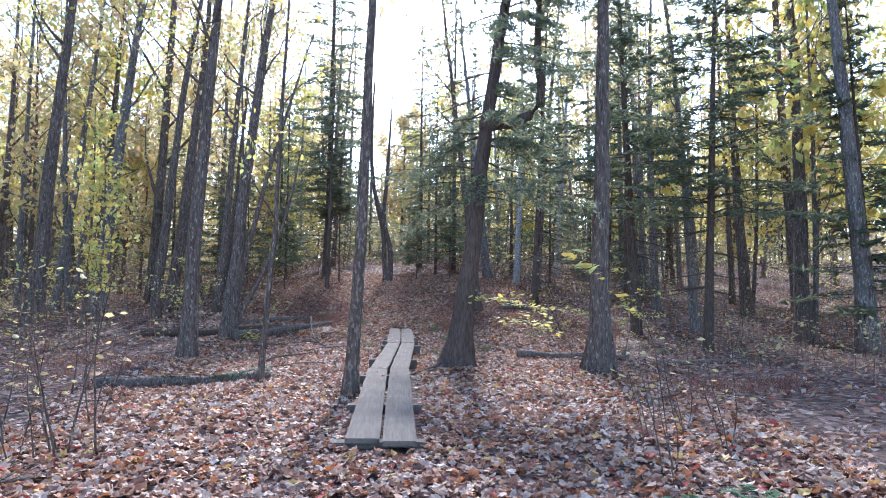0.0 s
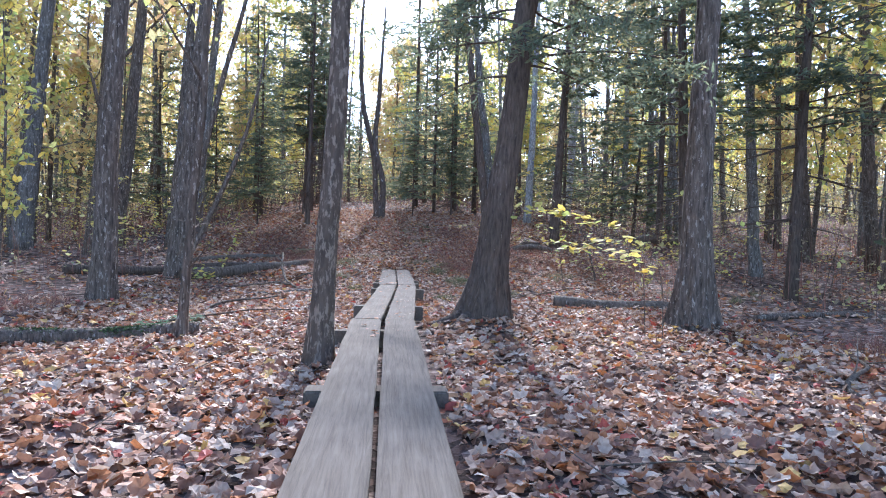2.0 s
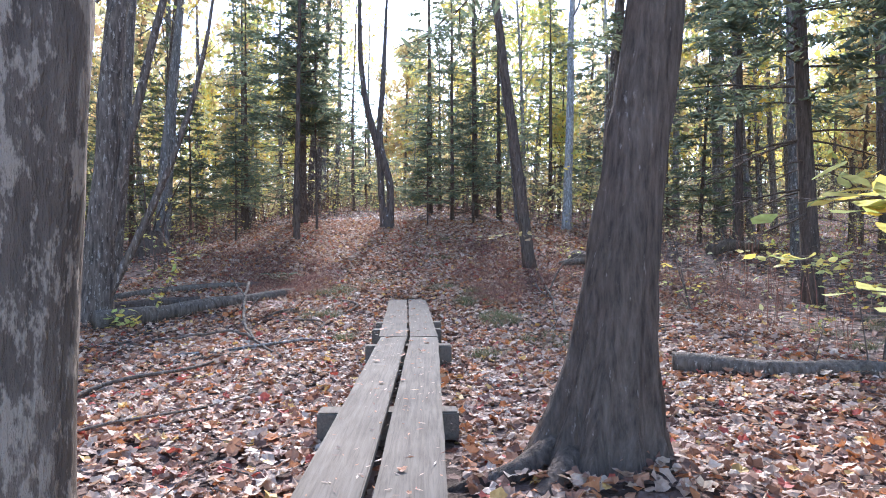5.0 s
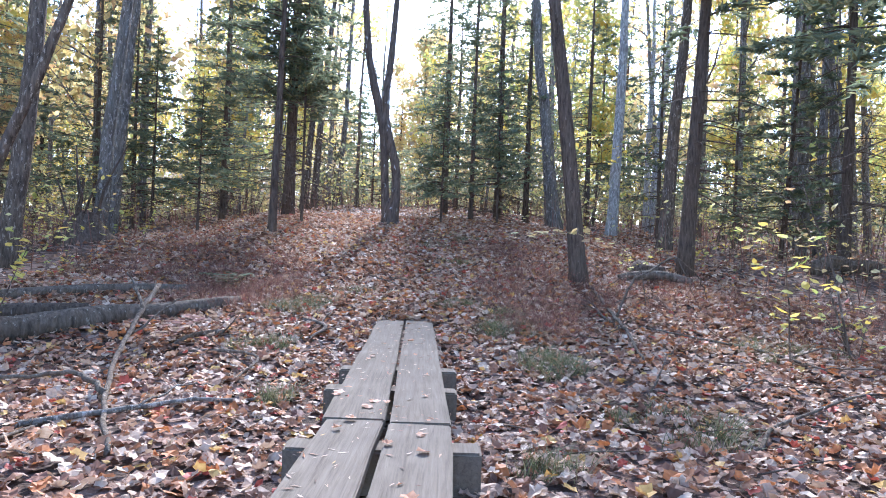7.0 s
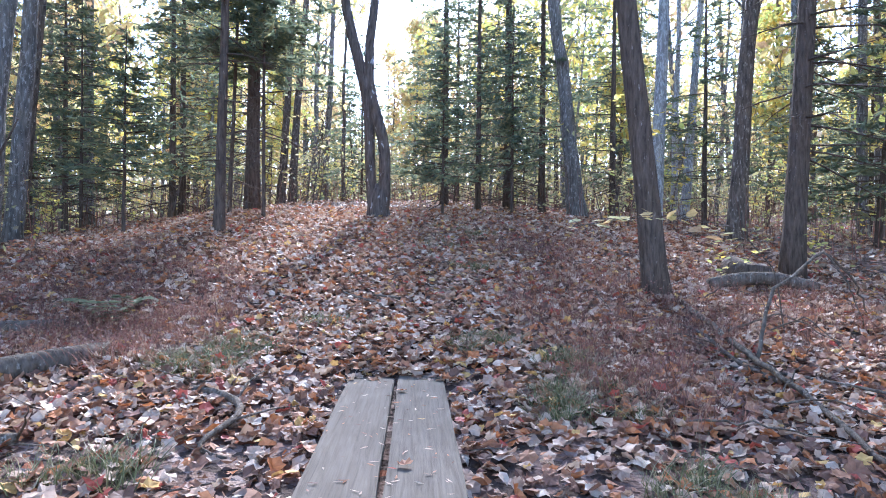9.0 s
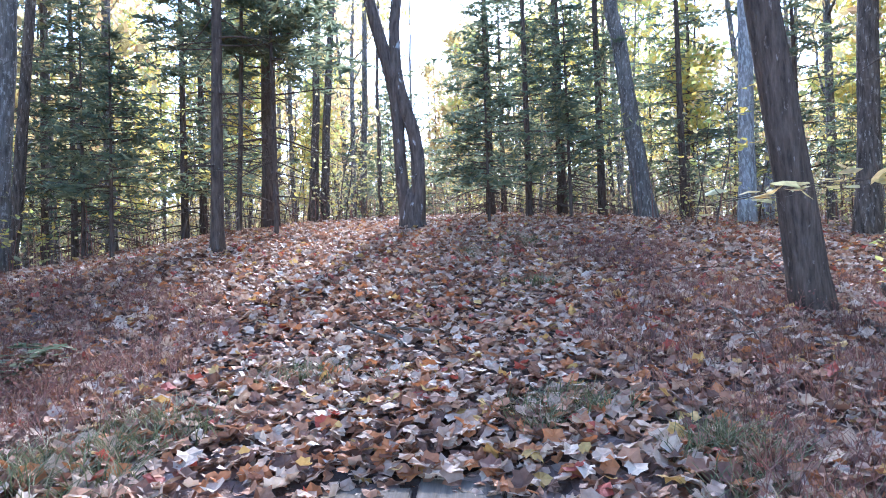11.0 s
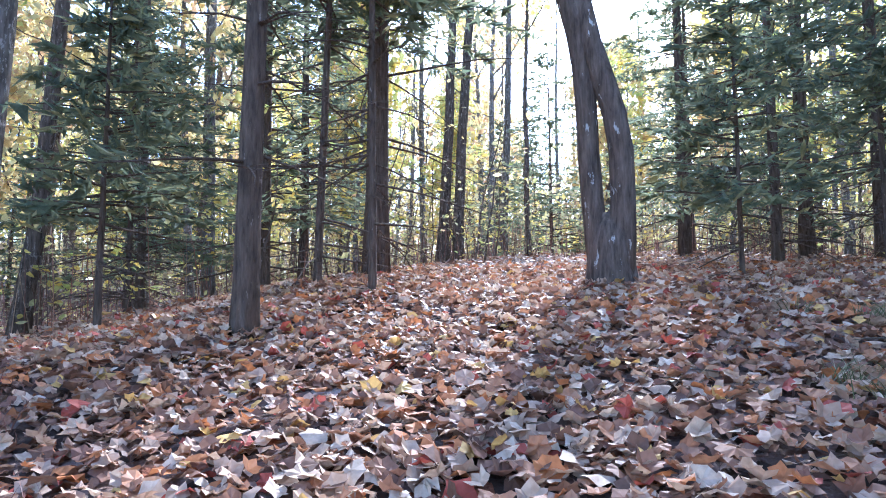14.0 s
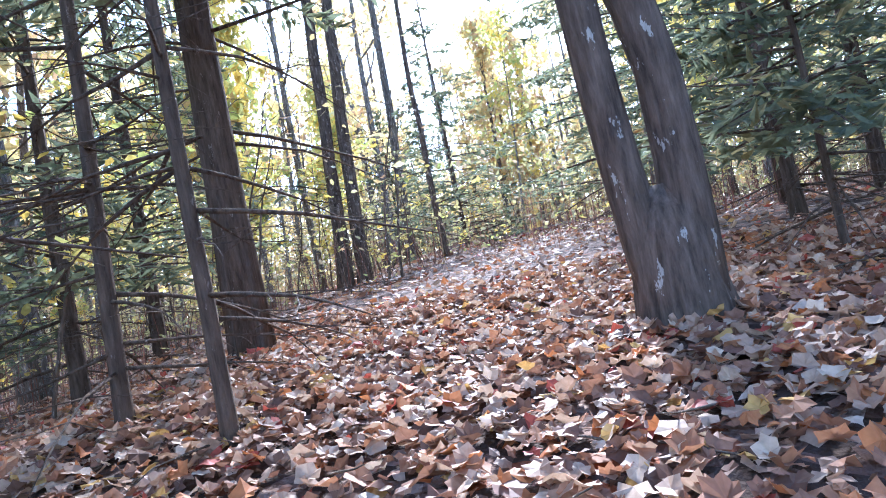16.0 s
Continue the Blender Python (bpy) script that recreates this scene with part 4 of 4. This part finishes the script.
for k in range(7):
    spl = Tubes()
    spl.add(crooked((rng.uniform(-0.3, 0.3), rng.uniform(-0.2, 0.2), 0), (rng.uniform(-0.3, 0.3), 0, 1), rng.uniform(0.6, 2.2), 7, 0.08), np.linspace(0.04, 0.012, 7), 6, 0.06)
    part_of("dead_stem", spl.mesh("dead_stem", BARK_DARK), rootball)
part_of("trunk", rb.mesh("trunk", BARK_DARK), rootball)
put(rootball, -6.7, 19.3)


# ---- brush, grass and ferns ----
def tuft_mesh(name, centres, blades, height, width, mat, fan=0.5):
    v, f = [], []
    n = len(centres) * blades
    c = np.repeat(np.asarray(centres, float), blades, 0)
    a = rng.uniform(0, 2 * np.pi, n)
    lean = rng.uniform(0.1, 1, n) * fan
    h = height * rng.uniform(0.5, 1.1, n)
    d = np.stack([np.cos(a) * lean, np.sin(a) * lean, np.ones(n)], -1)
    side = np.stack([-np.sin(a + 0.7), np.cos(a + 0.7), np.zeros(n)], -1) * width
    start = c + np.stack([rng.normal(0, 0.05, n), rng.normal(0, 0.05, n), np.full(n, -0.02)], -1)
    mid = start + d * h[:, None] * 0.55
    tip = start + d * h[:, None] * np.array([1.25, 1.25, 0.85])
    verts = np.stack([start - side, start + side, mid + side * 0.8, mid - side * 0.8, tip], 1).reshape(-1, 3)
    i = np.arange(n)[:, None] * 5
    tri = np.concatenate([i + [0, 1, 2], i + [0, 2, 3], i + [3, 2, 4]])
    return mesh_from(name, verts, tri, mat)


def patch(n, cx, cy, rx, ry):
    a, r = rng.uniform(0, 2 * np.pi, n), np.sqrt(rng.uniform(0, 1, n))
    x, y = cx + rx * r * np.cos(a), cy + ry * r * np.sin(a)
    return np.stack([x, y, ground_z(x, y)], -1)


for cx, cy, rx, ry, n in ((-2.5, 16.2, 0.9, 1.4, 230), (2.0, 15.7, 1.0, 1.7, 300), (-3.9, 17.0, 1.3, 1.6, 220), (3.8, 16.0, 1.2, 1.6, 220), (1.9, 18.6, 0.7, 0.9, 130), (-2.6, 14.6, 0.6, 0.5, 110), (-1.9, 14.9, 0.5, 0.9, 110), (1.7, 13.9, 0.5, 0.9, 110), (5.6, 14.2, 1.5, 1.6, 200), (5.9, 4.3, 1.1, 0.8, 160), (-6, 7.0, 1.4, 1.5, 200)):
    n = int(n * 0.7)
    c = patch(n, cx, cy, rx, ry)
    me = tuft_mesh("brush", c, 13, 0.28, 0.0022, BRUSH, 0.9)
    bush = tagged(new("brush", me), "low rusty red-brown leafless brush", "brush", kind="stuff")
    at = np.repeat(c, 9, 0) + np.stack([rng.normal(0, 0.09, n * 9), rng.normal(0, 0.09, n * 9), rng.uniform(0.04, 0.3, n * 9)], -1)
    v, f = leaf_cloud(at, rng.uniform(0.012, 0.026, n * 9), "diamond", 0.9, 0.1)
    tagged(new("brush_leaves", mesh_from("brush_leaves", v, f, BRUSH)), "tiny rusty leaves on the low brush", "brush", kind="stuff")
tufts = np.concatenate([patch(n, cx, cy, rx, rx * 0.8) for cx, cy, rx, n in (
    (-1.44, 14.06, 0.35, 14), (-1.25, 14.55, 0.3, 10), (0.71, 14.81, 0.25, 9), (1.25, 13.5, 0.4, 20), (1.43, 12.28, 0.35, 12), (1.19, 14.21, 0.3, 10), (-1.39, 12.63, 0.3, 8), (1.5, 11.93, 0.3, 9),
    (2.0, 10.42, 0.5, 12), (4.07, 12.94, 0.8, 14), (0.9, 9.6, 0.2, 5), (-0.8, 10.9, 0.15, 5), (0.45, 18.9, 0.35, 4), (0.6, 20.3, 0.3, 4), (0.3, -2.4, 0.2, 3), (6.5, 10.6, 1.4, 16), (-0.5, 15.2, 0.4, 5), (0.75, 17.6, 0.3, 5), (1.1, 19.6, 0.3, 6))])
tagged(new("grass", tuft_mesh("grass", tufts, 44, 0.2, 0.0028, GRASS, 1.3)), "tufts of fading green grass among leaves", "grass", kind="stuff")


def fern(x, y, mat, label, fronds=6, length=0.5):
    root = tagged(new("fern"), label, "fern")
    for k in range(fronds):
        a = 2 * np.pi * k / fronds + rng.uniform(-0.3, 0.3)
        u = np.linspace(0.1, 1, 14)
        px, pz = length * u * 0.9, length * (0.5 * np.sin(u * 2.4))
        cx, cy = np.cos(a) * px, np.sin(a) * px
        at, rot, size = [], [], []
        for side in (-1, 1):
            ln = 0.2 * length * np.sin(np.clip(u, 0, 1) * 2.9 + 0.15) + 0.02
            b = a + side * 1.25
            at.append(np.stack([cx + np.cos(b) * ln * 0.5, cy + np.sin(b) * ln * 0.5, pz], -1))
            rot.append(np.full(14, b - np.pi / 2))
            size.append(ln)
        v, f = leaf_cloud(np.concatenate(at), np.concatenate(size), "oval", 0.12, 0.05, np.concatenate(rot))
        tagged(part_of("frond", mesh_from("frond", v, f, mat), root), kind="stuff")
    return put(root, x, y)


fern(-2.75, 5.35, FERN, "green fern growing by the mossy log", 7, 0.24)
fern(-2.4, 5.5, FERN, "green fern growing by the mossy log", 6, 0.24)
fern(-2.35, 12.75, BRUSH, "withered brown fern beside the log", 5, 0.5)
fern(2.1, -1.9, FERN, "small green fern in the leaves", 5, 0.25)
fern(2.7, -1.6, FERN, "small green fern in the leaves", 5, 0.25)
fern(-2.6, 15.4, GRASS, "yellowing fern in the brush", 7, 0.5)

# ---- thicket and far woods ----
TAN = leaf_material("undergrowth_leaves", [(0, (0.5, 0.46, 0.2)), (0.25, (0.4, 0.32, 0.2)), (0.5, (0.6, 0.55, 0.24)), (0.72, (0.3, 0.3, 0.16)), (0.88, (0.62, 0.5, 0.16))], 0.45)
FAR = leaf_material("far_leaves", [(0, (0.62, 0.5, 0.22)), (0.25, (0.5, 0.42, 0.3)), (0.45, (0.66, 0.5, 0.16)), (0.62, (0.42, 0.42, 0.26)), (0.8, (0.6, 0.4, 0.2))], 0.5)


def clumps(n, x0, x1, y0, y1, top, spread_h, per, test):
    cx, cy = rng.uniform(x0, x1, n), rng.uniform(y0, y1, n)
    ok = test(cx, cy)
    cx, cy = cx[ok], cy[ok]
    ch = rng.uniform(0.15, 1, len(cx)) ** 1.3 * (top(cx, cy))
    px = np.repeat(cx, per) + rng.normal(0, spread_h, len(cx) * per)
    py = np.repeat(cy, per) + rng.normal(0, spread_h, len(cx) * per)
    pz = np.repeat(ground_z(cx, cy) + ch, per) + rng.normal(0, spread_h * 0.5, len(cx) * per)
    return np.stack([px, py, np.maximum(pz, ground_z(px, py) + 0.05)], -1)


off_trail = lambda x, y: (np.abs(x + 0.4) > np.where(y < 22, 5.2, np.where(y < 27, 4.2, 0.0))) & ((np.abs(x) > 7) | (y > 9))  # noqa: E731
at = clumps(2600, -26, 28, 3, 58, lambda x, y: np.where(y < 24, 1.3, 2.4), 0.22, 9, off_trail)
v, f = leaf_cloud(at, rng.uniform(0.06, 0.14, len(at)), "oval", 0.5, 0.2)
tagged(new("undergrowth", mesh_from("undergrowth", v, f, TAN)), "pale yellow and tan leafy undergrowth in the wood", "undergrowth", kind="stuff")
at = clumps(2600, -30, 32, 26, 62, lambda x, y: 2.8, 0.3, 9, lambda x, y: (y > 30) | (np.abs(x + 1.5) > 3))
v, f = leaf_cloud(at, rng.uniform(0.1, 0.2, len(at)), "diamond", 0.6, 0.2)
tagged(new("undergrowth", mesh_from("undergrowth", v, f, TAN)), "leafy bushes behind the rise, yellow and tan", "undergrowth", kind="stuff")
sx, sy = rng.uniform(-26, 28, 5200), rng.uniform(3, 58, 5200)
ok = off_trail(sx, sy)
stalks = np.stack([sx[ok], sy[ok], ground_z(sx[ok], sy[ok])], -1)
tagged(new("undergrowth_stems", tuft_mesh("undergrowth_stems", stalks, 2, 1.5, 0.005, BRUSH, 0.2)), "thin bare stems of undergrowth", "undergrowth", kind="stuff")
at = clumps(5200, -95, 95, 58, 125, lambda x, y: np.where(np.abs(x + 2) < 7, 7.0, 15.0), 1.0, 9, lambda x, y: y > 0)
v, f = leaf_cloud(at, rng.uniform(0.45, 0.9, len(at)), "oval", 0.8, 0.2)
tagged(new("far_woods", mesh_from("far_woods", v, f, FAR)), "distant autumn woods, golden and grey-brown", "woods", kind="stuff")
at = clumps(2600, -95, 95, 58, 100, lambda x, y: 4.0, 1.0, 10, lambda x, y: y > 0)
v, f = leaf_cloud(at, rng.uniform(0.4, 0.8, len(at)), "diamond", 0.8, 0.2)
tagged(new("far_woods", mesh_from("far_woods", v, f, FAR)), "low bushes of the distant autumn woods", "woods", kind="stuff")
far_poles = Tubes()
for _ in range(420):
    px, py = rng.uniform(-90, 90), rng.uniform(60, 115)
    hh = rng.uniform(9, 17)
    far_poles.add([(px, py, gz(px, py) - 0.2), (px + rng.normal(0, 0.4), py, gz(px, py) + hh)], [rng.uniform(0.09, 0.2), 0.03], 5)
tagged(new("far_trunks", far_poles.mesh("far_trunks", BARK_GREY)), "distant slender grey trunks", "woods", kind="stuff")

# ---- fallen leaves ----
LITTER = "dry maple leaves, tan, brown and orange"
x, y = scatter(62000, -5.5, 6, -4.5, 25)
x = x * np.clip(0.72 + 0.02 * y, 0.7, 1.1)
keep = ~on_plank(x, y)
litter("leaf_litter", x[keep], y[keep], rng.uniform(0.05, 0.115, keep.sum()), "maple", FALLEN, LITTER)
x, y = scatter(26000, -5.5, 5, 13, 25)
keep = ~on_plank(x, y)
litter("leaf_litter", x[keep], y[keep], rng.uniform(0.05, 0.11, keep.sum()), "maple", FALLEN, LITTER, 0.03, 0.42)
x, y = scatter(30000, -5, 5.5, -4.5, 25)
keep = ~on_plank(x, y)
litter("leaf_litter", x[keep], y[keep], rng.uniform(0.04, 0.09, keep.sum()), "oval", FALLEN, LITTER, 0.004, 0.35)
x, y = scatter(64000, -20, 22, -6, 42)
keep = (np.abs(x - 0.3) > 4.5) | (y > 24) | (y < -4)
litter("leaf_litter", x[keep], y[keep], rng.uniform(0.08, 0.16, keep.sum()), "diamond", FALLEN, LITTER, 0.01, 0.4)
x, y = rng.normal(0.02, 0.35, 260), rng.uniform(14.22, 15.3, 260)
litter("leaf_litter", x, y, rng.uniform(0.05, 0.11, 260), "maple", FALLEN, LITTER, 0.05, 0.3)
n = 520
straw_x, straw_y = rng.uniform(-0.36, 0.34, n), rng.uniform(4, 14.2, n)
straw = np.stack([straw_x, straw_y, np.full(n, 0.006)], -1)
v, f = leaf_cloud(straw, rng.uniform(0.02, 0.06, n), "needle", 0.05, 0.1)
tagged(new("leaf_crumbs", mesh_from("leaf_crumbs", v, f, FALLEN)), "crumbs of dry leaf and straw on the planks", "leaf crumbs", kind="stuff")
bits = Tubes()
for _ in range(420):
    bx, by = rng.uniform(-4, 4.5), rng.uniform(-3, 24)
    if abs(bx) < 0.6 and by < 14.6:
        continue
    an = rng.uniform(0, 2 * np.pi)
    bits.add(crooked(over(bx, by, 0.03), (np.cos(an), np.sin(an), 0.02), rng.uniform(0.15, 0.7), 5, 0.12), np.linspace(0.006, 0.002, 5), 4)
tagged(new("twigs", bits.mesh("twigs", DEADWOOD)), "small dry twigs strewn over the leaves", "twigs", kind="stuff")
for k in range(34):
    py = rng.uniform(2, 14.2)
    px = rng.uniform(-0.3, 0.3)
    v, f = leaf_cloud([(0, 0, 0)], [rng.uniform(0.03, 0.08)], "maple", 0.12, 0.25)
    ob = tagged(new("fallen_leaf", mesh_from("fallen_leaf", v, f, FALLEN)), "dry curled leaf lying on the planks", "leaf", "leaves on the planks")
    ob.location = (px, py, 0.012)
shapes = []
for k in range(12):
    v, f = leaf_cloud([(0, 0, 0)], [0.125], "maple", 0.1, 0.3)
    shapes.append(mesh_from("leaf", v, f, FALLEN))
for k in range(300):
    px, py = rng.normal(0, 1.0), rng.uniform(14.4, 20.5)
    px -= 0.07 * (py - 14)
    ob = part_of("leaf", shapes[k % 12], ground)
    s = rng.uniform(0.6, 1.05)
    ob.matrix_basis = pose(px, py, gz(px, py) + 0.045, rng.uniform(-14, 14), rng.uniform(-14, 14), rng.uniform(0, 360)) @ Matrix.Diagonal((s, s, s, 1))
